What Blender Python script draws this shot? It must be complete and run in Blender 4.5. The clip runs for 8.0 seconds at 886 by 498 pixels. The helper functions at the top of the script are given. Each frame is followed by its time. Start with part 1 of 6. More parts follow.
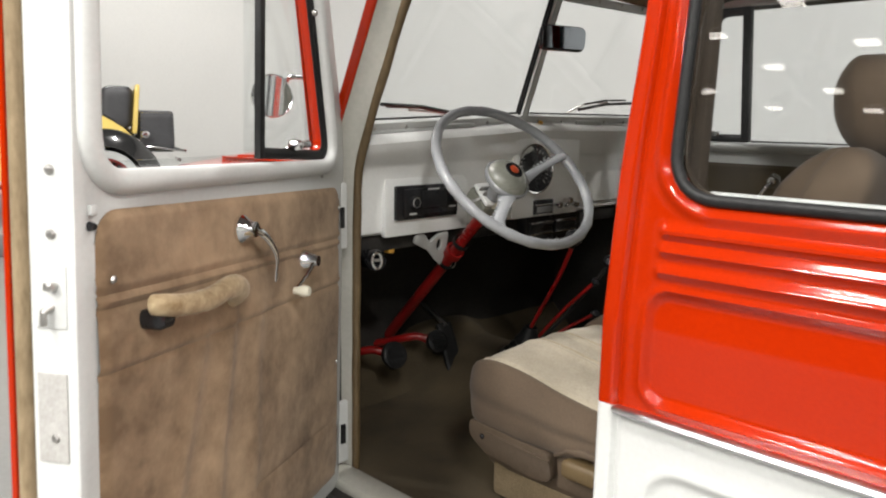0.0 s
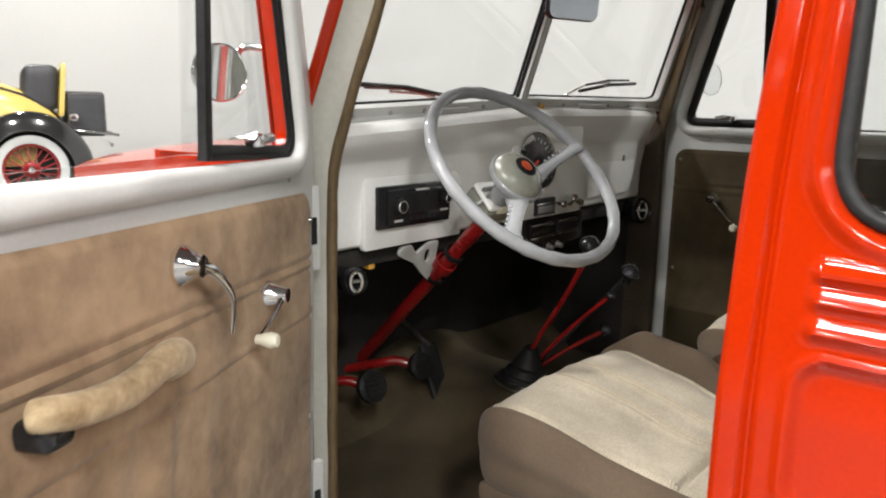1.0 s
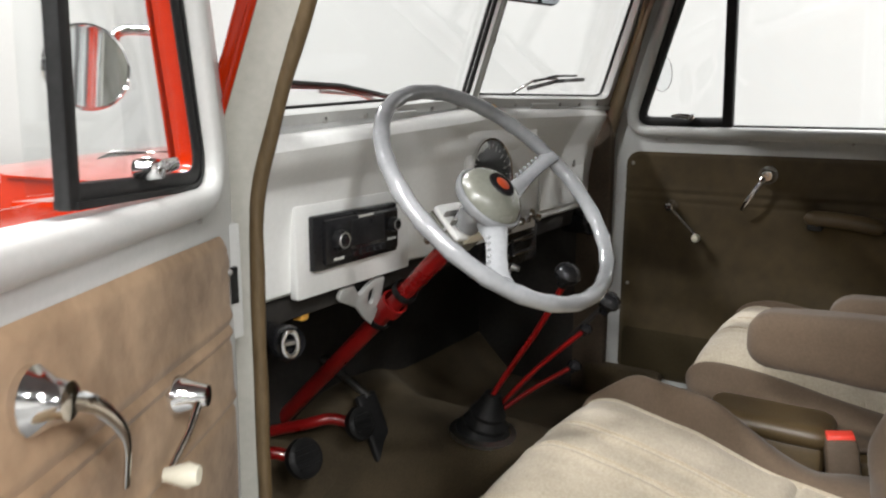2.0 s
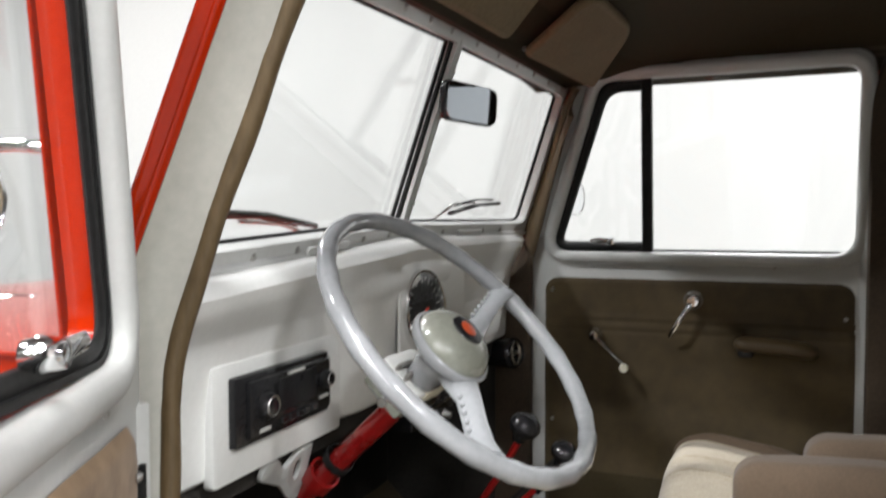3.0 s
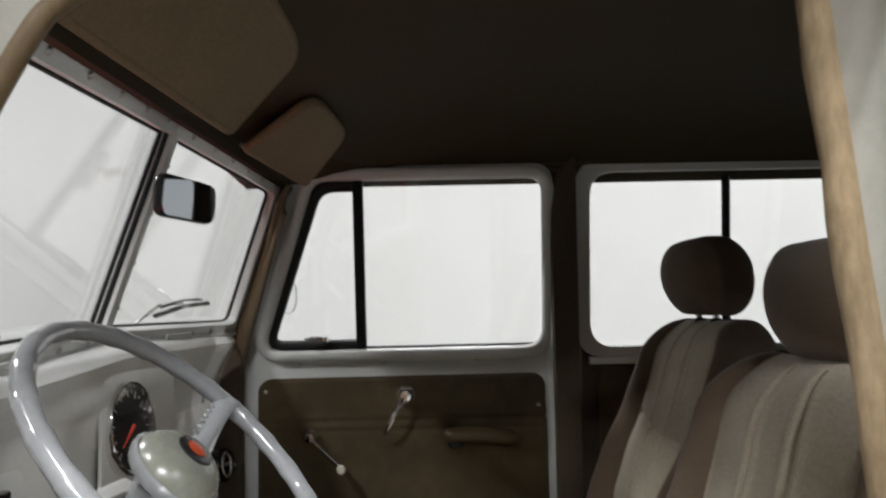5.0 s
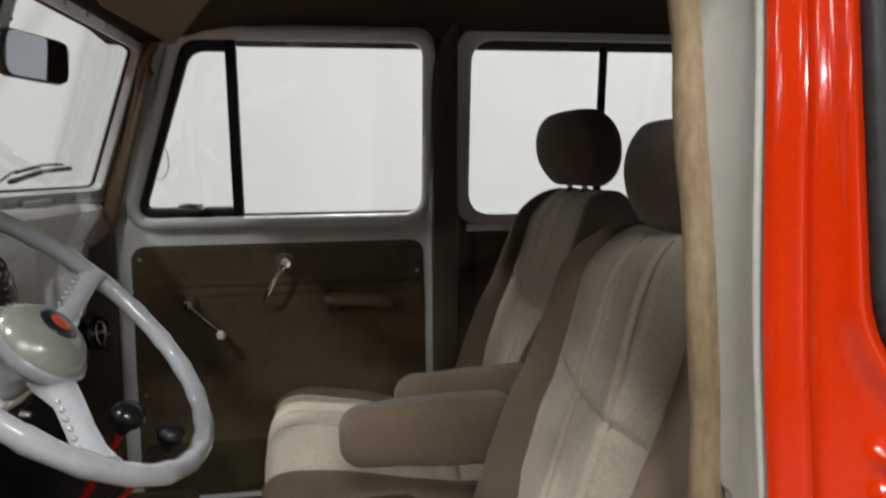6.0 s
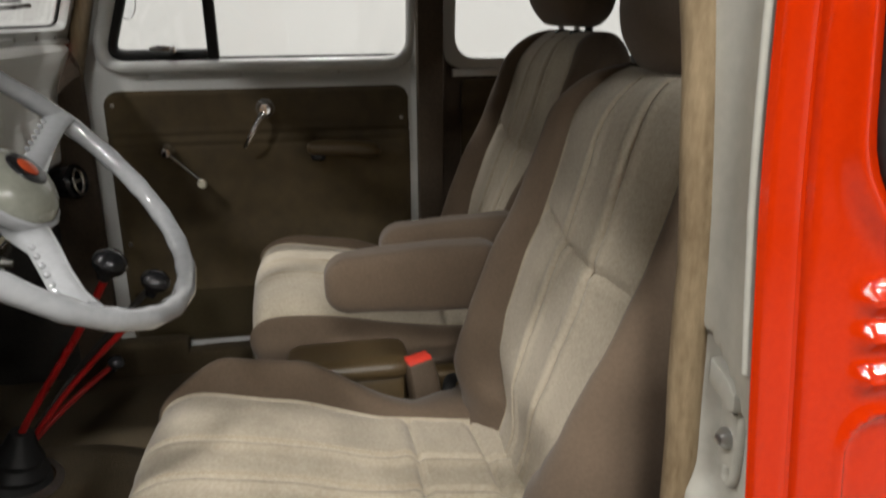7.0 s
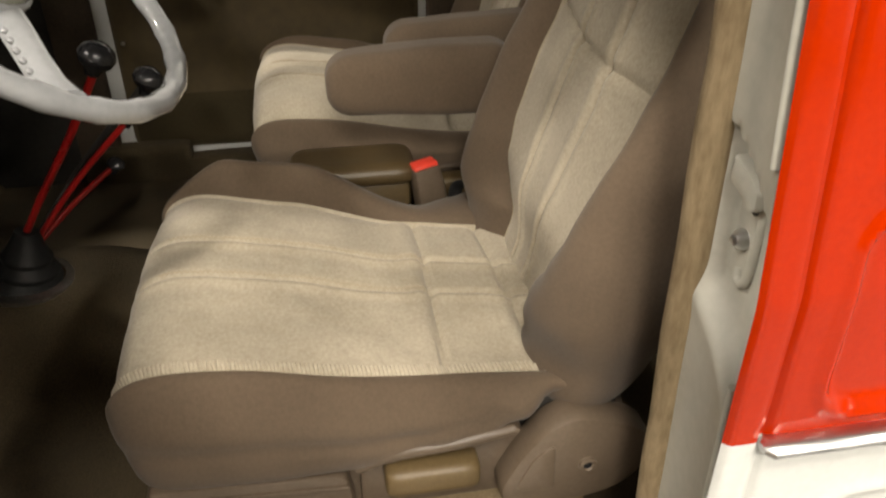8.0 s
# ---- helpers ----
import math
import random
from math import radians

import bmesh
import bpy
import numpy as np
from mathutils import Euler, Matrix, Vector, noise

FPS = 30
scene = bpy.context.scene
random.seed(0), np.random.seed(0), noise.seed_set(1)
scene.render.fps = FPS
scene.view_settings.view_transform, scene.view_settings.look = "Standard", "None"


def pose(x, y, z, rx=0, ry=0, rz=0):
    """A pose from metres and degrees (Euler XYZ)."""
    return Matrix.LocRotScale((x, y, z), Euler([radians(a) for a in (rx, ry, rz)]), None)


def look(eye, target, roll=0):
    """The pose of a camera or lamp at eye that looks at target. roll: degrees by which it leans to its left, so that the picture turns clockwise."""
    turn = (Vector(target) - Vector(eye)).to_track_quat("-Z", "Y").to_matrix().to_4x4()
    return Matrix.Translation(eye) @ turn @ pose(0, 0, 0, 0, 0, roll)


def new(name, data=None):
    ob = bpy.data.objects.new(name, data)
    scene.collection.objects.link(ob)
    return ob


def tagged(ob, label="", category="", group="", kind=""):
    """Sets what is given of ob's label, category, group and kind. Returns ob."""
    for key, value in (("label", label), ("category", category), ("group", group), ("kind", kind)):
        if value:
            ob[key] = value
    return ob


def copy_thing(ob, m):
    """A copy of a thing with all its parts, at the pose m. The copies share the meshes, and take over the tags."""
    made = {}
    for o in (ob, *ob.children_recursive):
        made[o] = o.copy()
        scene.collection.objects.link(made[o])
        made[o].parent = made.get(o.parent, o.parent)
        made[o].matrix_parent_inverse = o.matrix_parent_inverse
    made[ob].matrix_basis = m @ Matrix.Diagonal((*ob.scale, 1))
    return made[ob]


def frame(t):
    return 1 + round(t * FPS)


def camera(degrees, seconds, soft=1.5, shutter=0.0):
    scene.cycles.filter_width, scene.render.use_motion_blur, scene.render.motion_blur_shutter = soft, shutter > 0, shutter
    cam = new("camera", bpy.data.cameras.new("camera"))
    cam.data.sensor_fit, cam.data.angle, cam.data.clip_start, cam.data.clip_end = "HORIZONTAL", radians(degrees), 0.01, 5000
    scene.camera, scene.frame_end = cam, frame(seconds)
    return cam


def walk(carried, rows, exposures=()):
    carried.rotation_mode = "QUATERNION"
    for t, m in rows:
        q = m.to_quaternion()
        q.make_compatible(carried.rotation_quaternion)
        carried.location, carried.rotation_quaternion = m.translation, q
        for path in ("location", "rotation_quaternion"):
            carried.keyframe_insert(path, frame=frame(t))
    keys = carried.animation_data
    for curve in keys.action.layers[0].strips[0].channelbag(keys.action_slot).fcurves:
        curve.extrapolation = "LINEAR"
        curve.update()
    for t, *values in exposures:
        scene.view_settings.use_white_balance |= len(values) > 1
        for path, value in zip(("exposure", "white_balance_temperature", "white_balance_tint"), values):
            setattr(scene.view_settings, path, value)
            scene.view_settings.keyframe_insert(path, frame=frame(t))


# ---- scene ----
cam = camera(60.6, 8.0, soft=2.0, shutter=0.4)
PATH = [
    (0, (-0.972, 0.761, 1.301), (0.431, 2.145, 0.961), 1.0),
    (0.5, (-0.869, 0.93, 1.302), (0.568, 2.275, 0.945), 1.0),
    (1, (-0.787, 1.071, 1.304), (0.707, 2.344, 0.919), 1.0),
    (2.5, (-0.533, 1.463, 1.312), (1.231, 2.357, 1.017), 0.2),
    (3, (-0.495, 1.545, 1.322), (1.363, 2.282, 1.243), -0.1),
    (3.5, (-0.477, 1.588, 1.327), (1.449, 2.114, 1.441), -0.5),
    (4, (-0.47, 1.608, 1.328), (1.488, 1.931, 1.576), -0.8),
    (4.5, (-0.472, 1.607, 1.329), (1.503, 1.694, 1.629), -1.1),
    (6, (-0.488, 1.585, 1.345), (1.472, 1.249, 1.139), -0.7),
    (6.5, (-0.473, 1.579, 1.34), (1.447, 1.225, 0.907), -0.7),
    (7, (-0.465, 1.579, 1.333), (1.413, 1.225, 0.745), -0.5),
    (7.5, (-0.448, 1.575, 1.322), (1.324, 1.245, 0.456), -0.6),
    (8, (-0.438, 1.572, 1.303), (1.251, 1.275, 0.274), 0.0),
]
EXPOSURE = [(0, -0.47, 6900, 10), (1, -0.20, 6850, 10), (2.5, -0.04, 6600, 10), (3.5, -0.02, 6550, 10), (4.5, -0.26, 6550, 10), (6, -0.65, 6650, 10), (7, -0.58, 6950, 10), (8, -0.40, 7900, 10)]
walk(cam, [(t, look(eye, target, roll)) for t, eye, target, roll in PATH], EXPOSURE)
scene.view_settings.exposure = 0.0

# ---- light ----
world = bpy.data.worlds.new("world")
scene.world = world
world.use_nodes = True
world.node_tree.nodes["Background"].inputs[0].default_value = (0.9, 0.95, 1.0, 1)
world.node_tree.nodes["Background"].inputs[1].default_value = 0.05
CEILING = 5.2
# unseen lamps; several are added only to brighten seats, dash, panels and walls
LAMPS = [(-5.2, 1.8), (-2.6, -2.2), (-1.7, -4.4), (-4.2, -3.6), (1.5, -8.3), (-6.0, -2.4), (-8.0, -6.5), (-10.5, -3.5), (-11.0, 0.4), (-5.5, 0.6), (-4.6, 2.8), (-6.3, 1.3), (-7.4, 2.2), (-8.5, 3.6), (-2.4, 2.1), (-1.4, 4.6), (0.2, 7.4),
         (0.7, -5.0), (2.9, 1.5), (3.7, -1.6), (2.6, 6.5), (2.6, 11.5)]
FAR_LAMPS = [(-10.36, 6.45), (-9.27, 4.91), (-12.09, 6.15), (-11.05, 4.43), (-13.65, 5.65), (-13.55, 8.05), (-14.91, 7.18), (-15.1, 5.35)]
LAMP_WATTS = 220
for lx, ly in LAMPS:
    lamp = bpy.data.lights.new("ceiling_lamp_light", "AREA")
    lamp.shape, lamp.size, lamp.size_y = "RECTANGLE", 0.25, 0.6
    lamp.energy = LAMP_WATTS
    lamp.color = (0.985, 1.0, 1.02)
    new("ceiling_lamp_light", lamp).matrix_world = pose(lx, ly, CEILING - 0.14)


# ---- materials ----
def nodes_of(name):
    m = bpy.data.materials.new(name)
    m.use_nodes = True
    nt = m.node_tree
    return m, nt, nt.nodes["Principled BSDF"]


def link(nt, a, b):
    nt.links.new(a, b)


def noise_node(nt, scale, detail=6, rough=0.6, stretch=(1, 1, 1)):
    co = nt.nodes.new("ShaderNodeTexCoord")
    mp = nt.nodes.new("ShaderNodeMapping")
    mp.inputs["Scale"].default_value = stretch
    n = nt.nodes.new("ShaderNodeTexNoise")
    n.inputs["Scale"].default_value, n.inputs["Detail"].default_value, n.inputs["Roughness"].default_value = scale, detail, rough
    link(nt, co.outputs["Object"], mp.inputs[0])
    link(nt, mp.outputs[0], n.inputs["Vector"])
    return n


def mixed(nt, fac, a, b):
    mx = nt.nodes.new("ShaderNodeMix")
    mx.data_type = "RGBA"
    for sock, v in ((6, a), (7, b)):
        if isinstance(v, tuple):
            mx.inputs[sock].default_value = (*v, 1)
        else:
            link(nt, v, mx.inputs[sock])
    link(nt, fac, mx.inputs[0])
    return mx.outputs[2]


def ramp(nt, sock, lo, hi):
    r = nt.nodes.new("ShaderNodeMapRange")
    r.inputs["From Min"].default_value, r.inputs["From Max"].default_value = lo, hi
    link(nt, sock, r.inputs["Value"])
    return r.outputs["Result"]


def surface(name, a, b, coarse=3.0, fine=60.0, rough=0.5, metal=0.0, bump=0.05, coat=0.0, spread=(0.35, 0.65), rough_var=0.1, sheen=0.0, stretch=(1, 1, 1), fine_mix=0.5, bump_dist=0.002, spec=0.5):
    """Two colours mixed by a coarse and a fine noise, with gloss that varies and a fine relief."""
    m, nt, p = nodes_of(name)
    n1, n2 = noise_node(nt, coarse, 5), noise_node(nt, fine, 4, 0.6, stretch)
    add = nt.nodes.new("ShaderNodeMix")
    add.inputs[0].default_value = fine_mix
    link(nt, n1.outputs[0], add.inputs[2])
    link(nt, n2.outputs[0], add.inputs[3])
    f = ramp(nt, add.outputs[0], *spread)
    link(nt, mixed(nt, f, a, b), p.inputs["Base Color"])
    r = nt.nodes.new("ShaderNodeMapRange")
    r.inputs["To Min"].default_value, r.inputs["To Max"].default_value = max(0.0, rough - rough_var), min(1.0, rough + rough_var)
    link(nt, n1.outputs[0], r.inputs["Value"])
    link(nt, r.outputs["Result"], p.inputs["Roughness"])
    p.inputs["Metallic"].default_value = metal
    p.inputs["Specular IOR Level"].default_value = spec
    p.inputs["Coat Weight"].default_value = coat
    p.inputs["Coat Roughness"].default_value = 0.04
    if sheen:
        p.inputs["Sheen Weight"].default_value = sheen
        p.inputs["Sheen Roughness"].default_value = 0.5
    if bump:
        bp = nt.nodes.new("ShaderNodeBump")
        bp.inputs["Strength"].default_value, bp.inputs["Distance"].default_value = bump, bump_dist
        link(nt, n2.outputs[0], bp.inputs["Height"])
        link(nt, bp.outputs[0], p.inputs["Normal"])
    return m


def glass(name, tint=(0.97, 0.98, 0.98), gloss=1.0, smear=0.0):
    m = bpy.data.materials.new(name)
    m.use_nodes = True
    nt = m.node_tree
    nt.nodes.remove(nt.nodes["Principled BSDF"])
    out = nt.nodes["Material Output"]
    tr, gl, fr, mx = (nt.nodes.new("ShaderNode" + k) for k in ("BsdfTransparent", "BsdfGlossy", "LayerWeight", "MixShader"))
    tr.inputs[0].default_value = (*tint, 1)
    gl.inputs["Roughness"].default_value = 0.0
    fr.inputs[0].default_value = 0.5
    po, ma = nt.nodes.new("ShaderNodeMath"), nt.nodes.new("ShaderNodeMath")
    po.operation, ma.operation = "POWER", "MULTIPLY_ADD"
    po.inputs[1].default_value, ma.inputs[1].default_value, ma.inputs[2].default_value = 5.0, 0.9 * gloss, 0.04 * gloss
    link(nt, fr.outputs["Facing"], po.inputs[0])
    link(nt, po.outputs[0], ma.inputs[0])
    link(nt, ma.outputs[0], mx.inputs[0])
    link(nt, tr.outputs[0], mx.inputs[1])
    link(nt, gl.outputs[0], mx.inputs[2])
    last = mx.outputs[0]
    if smear:
        df, n, mx2 = nt.nodes.new("ShaderNodeBsdfDiffuse"), noise_node(nt, 5, 4, 0.6, (1, 1, 0.3)), nt.nodes.new("ShaderNodeMixShader")
        df.inputs[0].default_value = (0.6, 0.6, 0.6, 1)
        f = nt.nodes.new("ShaderNodeMapRange")
        f.inputs["From Min"].default_value, f.inputs["From Max"].default_value, f.inputs["To Max"].default_value = 0.4, 0.8, smear
        link(nt, n.outputs[0], f.inputs["Value"])
        link(nt, f.outputs["Result"], mx2.inputs[0])
        link(nt, last, mx2.inputs[1])
        link(nt, df.outputs[0], mx2.inputs[2])
        last = mx2.outputs[0]
    link(nt, last, out.inputs[0])
    return m


RED = surface("red_paint", (0.320, 0.0145, 0.0010), (0.375, 0.0190, 0.0013), 2, 200, 0.09, bump=0.02, coat=0.12, rough_var=0.04, spec=0.28)
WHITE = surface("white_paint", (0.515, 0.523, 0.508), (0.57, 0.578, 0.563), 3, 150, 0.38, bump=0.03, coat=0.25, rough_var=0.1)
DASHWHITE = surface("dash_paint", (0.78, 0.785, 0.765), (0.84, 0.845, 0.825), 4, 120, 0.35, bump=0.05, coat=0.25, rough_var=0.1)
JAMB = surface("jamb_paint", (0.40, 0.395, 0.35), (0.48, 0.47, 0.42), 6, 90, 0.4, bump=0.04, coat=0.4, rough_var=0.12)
WHEELGREY = surface("wheel_grey", (0.245, 0.252, 0.262), (0.30, 0.307, 0.317), 6, 90, 0.15, bump=0.02, coat=0.7)
HUBGREY = surface("hub_grey", (0.205, 0.21, 0.175), (0.26, 0.265, 0.225), 8, 120, 0.25, bump=0.03, coat=0.6)
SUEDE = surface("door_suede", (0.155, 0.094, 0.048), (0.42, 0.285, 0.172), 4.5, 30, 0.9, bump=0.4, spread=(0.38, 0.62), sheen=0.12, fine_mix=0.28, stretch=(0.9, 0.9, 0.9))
# door suede again, its colour darkened for the shaded far side of the cabin
SUEDE_SHADED = surface("door_suede_dark", (0.036, 0.0240, 0.0092), (0.084, 0.0575, 0.0235), 4, 25, 0.9, bump=0.3, spread=(0.3, 0.7), sheen=0.2, fine_mix=0.4)
ARM_TAN = surface("armrest_tan", (0.25, 0.165, 0.078), (0.50, 0.385, 0.23), 5, 60, 0.7, bump=0.25, sheen=0.15, spread=(0.36, 0.56))
BEIGE = surface("seat_beige", (0.29, 0.246, 0.181), (0.45, 0.393, 0.306), 5, 220, 0.95, bump=0.5, spread=(0.36, 0.62), sheen=0.15, fine_mix=0.4, bump_dist=0.001)
TAUPE = surface("seat_taupe", (0.075, 0.0505, 0.0315), (0.125, 0.087, 0.0575), 6, 220, 0.95, bump=0.45, spread=(0.3, 0.7), sheen=0.12, fine_mix=0.4, bump_dist=0.001)
THREAD = surface("seam_thread", (0.24, 0.19, 0.13), (0.34, 0.28, 0.2), 20, 300, 0.9)
CARPET = surface("carpet", (0.032, 0.023, 0.011), (0.112, 0.081, 0.043), 5, 350, 1.0, bump=0.9, spread=(0.33, 0.70), bump_dist=0.004)
TANCARPET = surface("tan_carpet", (0.17, 0.125, 0.070), (0.30, 0.23, 0.14), 6, 300, 1.0, bump=0.8, bump_dist=0.003)
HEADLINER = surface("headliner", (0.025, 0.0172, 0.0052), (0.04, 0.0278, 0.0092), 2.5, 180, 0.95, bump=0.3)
VISOR = surface("visor_cloth", (0.15, 0.112, 0.062), (0.21, 0.158, 0.092), 5, 150, 0.9, bump=0.3)
WINDLACE = surface("windlace", (0.145, 0.100, 0.052), (0.30, 0.225, 0.135), 9, 160, 0.9, bump=0.4, stretch=(1, 1, 0.25))
LACEBROWN = surface("windlace_vinyl", (0.074, 0.048, 0.021), (0.135, 0.092, 0.046), 9, 160, 0.42, bump=0.2, stretch=(1, 1, 0.25))
PILLARBROWN = surface("pillar_brown", (0.075, 0.052, 0.028), (0.125, 0.090, 0.052), 6, 120, 0.38, bump=0.12, stretch=(1, 1, 0.3))
TRIMBROWN = surface("dark_trim", (0.05, 0.036, 0.024), (0.085, 0.06, 0.04), 5, 150, 0.85, bump=0.3)
RUBBER = surface("black_rubber", (0.010, 0.010, 0.010), (0.022, 0.022, 0.022), 8, 120, 0.45, bump=0.1, spec=0.18)
BLACKP = surface("black_plastic", (0.012, 0.012, 0.013), (0.022, 0.022, 0.024), 8, 200, 0.17, bump=0.01, rough_var=0.06, spec=0.4)
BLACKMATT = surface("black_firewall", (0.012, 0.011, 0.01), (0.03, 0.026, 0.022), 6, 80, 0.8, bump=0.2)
CHROME = surface("chrome", (0.74, 0.74, 0.74), (0.86, 0.86, 0.86), 6, 80, 0.08, metal=1.0, bump=0.0, rough_var=0.06)
STEEL = surface("worn_steel", (0.35, 0.34, 0.32), (0.55, 0.54, 0.52), 20, 160, 0.35, metal=1.0, bump=0.1)
PLASTIC_BROWN = surface("brown_plastic", (0.088, 0.064, 0.044), (0.125, 0.092, 0.066), 8, 160, 0.4, bump=0.1)
# darkened copy of the console vinyl; cabin shade is put into its colour
CONSOLE_SHADED = surface("console_box_vinyl", (0.058, 0.038, 0.016), (0.090, 0.060, 0.027), 8, 200, 0.42, bump=0.15)
CONSOLE = surface("console_vinyl", (0.088, 0.058, 0.025), (0.130, 0.088, 0.041), 8, 200, 0.45, bump=0.15)
ALU = surface("brushed_trim", (0.55, 0.55, 0.55), (0.68, 0.68, 0.68), 20, 200, 0.3, metal=1.0, bump=0.03, stretch=(1, 0.05, 1))
IVORY = surface("ivory_plastic", (0.72, 0.69, 0.55), (0.8, 0.77, 0.64), 12, 200, 0.4, bump=0.02)
REDPART = surface("red_gloss", (0.21, 0.006, 0.006), (0.28, 0.009, 0.008), 6, 120, 0.3, bump=0.02, coat=0.5)
REDPLASTIC = surface("red_plastic", (0.75, 0.05, 0.03), (0.82, 0.07, 0.045), 10, 200, 0.35, bump=0.0)
ORANGE = surface("orange_badge", (0.40, 0.05, 0.018), (0.5, 0.085, 0.03), 60, 200, 0.35, bump=0.0)
AMBER = surface("amber_plastic", (0.7, 0.36, 0.06), (0.8, 0.45, 0.1), 10, 200, 0.4, bump=0.0)
DIAL = surface("dial_black", (0.015, 0.015, 0.016), (0.03, 0.03, 0.032), 20, 200, 0.3, bump=0.0, spec=0.15)
DIALINK = surface("dial_ink", (0.55, 0.55, 0.52), (0.62, 0.62, 0.6), 20, 200, 0.5, bump=0.0)
YELLOW = surface("yellow_paint", (0.60, 0.44, 0.12), (0.66, 0.49, 0.15), 2, 100, 0.25, bump=0.0, coat=0.8)
BLACKPAINT = surface("black_paint", (0.012, 0.012, 0.012), (0.02, 0.02, 0.02), 3, 100, 0.15, bump=0.0, coat=1.0)
LEATHER = surface("black_leather", (0.022, 0.022, 0.024), (0.04, 0.04, 0.043), 8, 120, 0.5, bump=0.3)
DARKWALL = surface("far_wall_paint", (0.13, 0.13, 0.13), (0.17, 0.17, 0.168), 0.5, 30, 0.85, bump=0.05)
WALLPAINT = surface("showroom_wall", (0.59, 0.586, 0.570), (0.63, 0.625, 0.608), 0.5, 30, 0.85, bump=0.05)
# wall paint with a darker base, standing in for weaker light on the east wall
WALLPAINT_DIM = surface("showroom_grey_wall", (0.50, 0.497, 0.485), (0.54, 0.536, 0.523), 0.5, 30, 0.85, bump=0.05)
FLOORGREY = surface("showroom_floor", (0.11, 0.11, 0.105), (0.15, 0.148, 0.142), 0.7, 40, 0.4, bump=0.03)
CEILGREY = surface("showroom_ceiling", (0.09, 0.09, 0.09), (0.13, 0.13, 0.13), 0.5, 30, 0.9, bump=0.05)
WORNGREY = surface("worn_sticker", (0.30, 0.29, 0.27), (0.42, 0.41, 0.39), 40, 200, 0.8, bump=0.2)
GLASS = glass("window_glass", smear=0.02)
MIRROR = surface("mirror_silver", (0.85, 0.86, 0.88), (0.88, 0.89, 0.9), 3, 50, 0.02, metal=1.0, bump=0.0, rough_var=0.01)
DIMMIRROR = surface("tinted_mirror", (0.40, 0.43, 0.47), (0.43, 0.46, 0.50), 3, 50, 0.02, metal=1.0, bump=0.0, rough_var=0.01)
LAMPGLOW, _nt, _p = nodes_of("lamp_diffuser")
_p.inputs["Emission Color"].default_value = (1.0, 0.97, 0.93, 1)
_p.inputs["Emission Strength"].default_value = 14

# ---- mesh helpers ----
ROOT = {}


def thing(name, label, category, at=None, m=None, group="", kind=""):
    """An empty at a thing's base; its parts are built in the world and hang from it."""
    ob = new(name)
    ob.empty_display_size = 0.05
    ob.matrix_basis = m if m is not None else Matrix.Translation(at or (0, 0, 0))
    ROOT[ob.name] = ob.matrix_basis.copy()
    return tagged(ob, label, category, group, kind)


def part(name, bm, material, parent=None, label="", smooth=True, local=False, angle=35):
    """Links a bmesh as one mesh under a thing or a part (or, without a parent, as a thing). local: its points are in the thing's own frame."""
    bmesh.ops.recalc_face_normals(bm, faces=bm.faces[:])
    me = bpy.data.meshes.new(name)
    ob = new(name, me)
    if parent is not None:
        root = ROOT[parent.name]
        ROOT[ob.name] = root
        if not local:
            bm.transform(root.inverted())
        ob.parent = parent
    else:
        ROOT[ob.name] = Matrix.Identity(4)
    bm.to_mesh(me)
    bm.free()
    me.materials.append(material)
    if smooth:
        me.polygons.foreach_set("use_smooth", [True] * len(me.polygons))
        me.set_sharp_from_angle(angle=radians(angle))
    if label:
        ob["label"] = label
    return ob


def setting(name, bm, material, label, category="", smooth=True):
    return tagged(part(name, bm, material, None, "", smooth), label, category, "", "structure")


def rbox(a, b, bev=0.004, seg=2, m=None):
    """A box between two corners, with rounded edges."""
    bm = bmesh.new()
    bmesh.ops.create_cube(bm, size=1)
    bm.transform(Matrix.Translation((Vector(a) + Vector(b)) / 2) @ Matrix.Diagonal([abs(q - p) for p, q in zip(a, b)] + [1]))
    if bev:
        bmesh.ops.bevel(bm, geom=bm.edges[:], offset=bev, segments=seg, profile=0.5, affect="EDGES")
    if m is not None:
        bm.transform(m)
    return bm


def soft(a, b, r, n=10, warp=None, m=None):
    """A cushion: a box with broad round edges on a fine grid, bent by warp."""
    bm = bmesh.new()
    bmesh.ops.create_cube(bm, size=2)
    bmesh.ops.subdivide_edges(bm, edges=bm.edges[:], cuts=n, use_grid_fill=True)
    half = [abs(q - p) / 2 for p, q in zip(a, b)]
    mid = (Vector(a) + Vector(b)) / 2
    rr = [min(r, h) for h in half] if not isinstance(r, tuple) else [min(q, h) for q, h in zip(r, half)]
    for v in bm.verts:
        p = Vector([math.copysign(abs(c) ** 0.8, c) * h for c, h in zip(v.co, half)])
        core = Vector([max(-(h - q), min(h - q, c)) for c, h, q in zip(p, half, rr)])
        d = Vector([(c - k) / q for c, k, q in zip(p, core, rr)])
        if d.length > 1e-6:
            d.normalize()
        p = core + Vector([e * q for e, q in zip(d, rr)])
        v.co = mid + p
        if warp:
            v.co = warp(v.co)
    if m is not None:
        bm.transform(m)
    return bm


def join(*bms):
    """One bmesh out of several."""
    out = bmesh.new()
    for b in bms:
        me = bpy.data.meshes.new("tmp")
        b.to_mesh(me)
        b.free()
        out.from_mesh(me)
        bpy.data.meshes.remove(me)
    return out


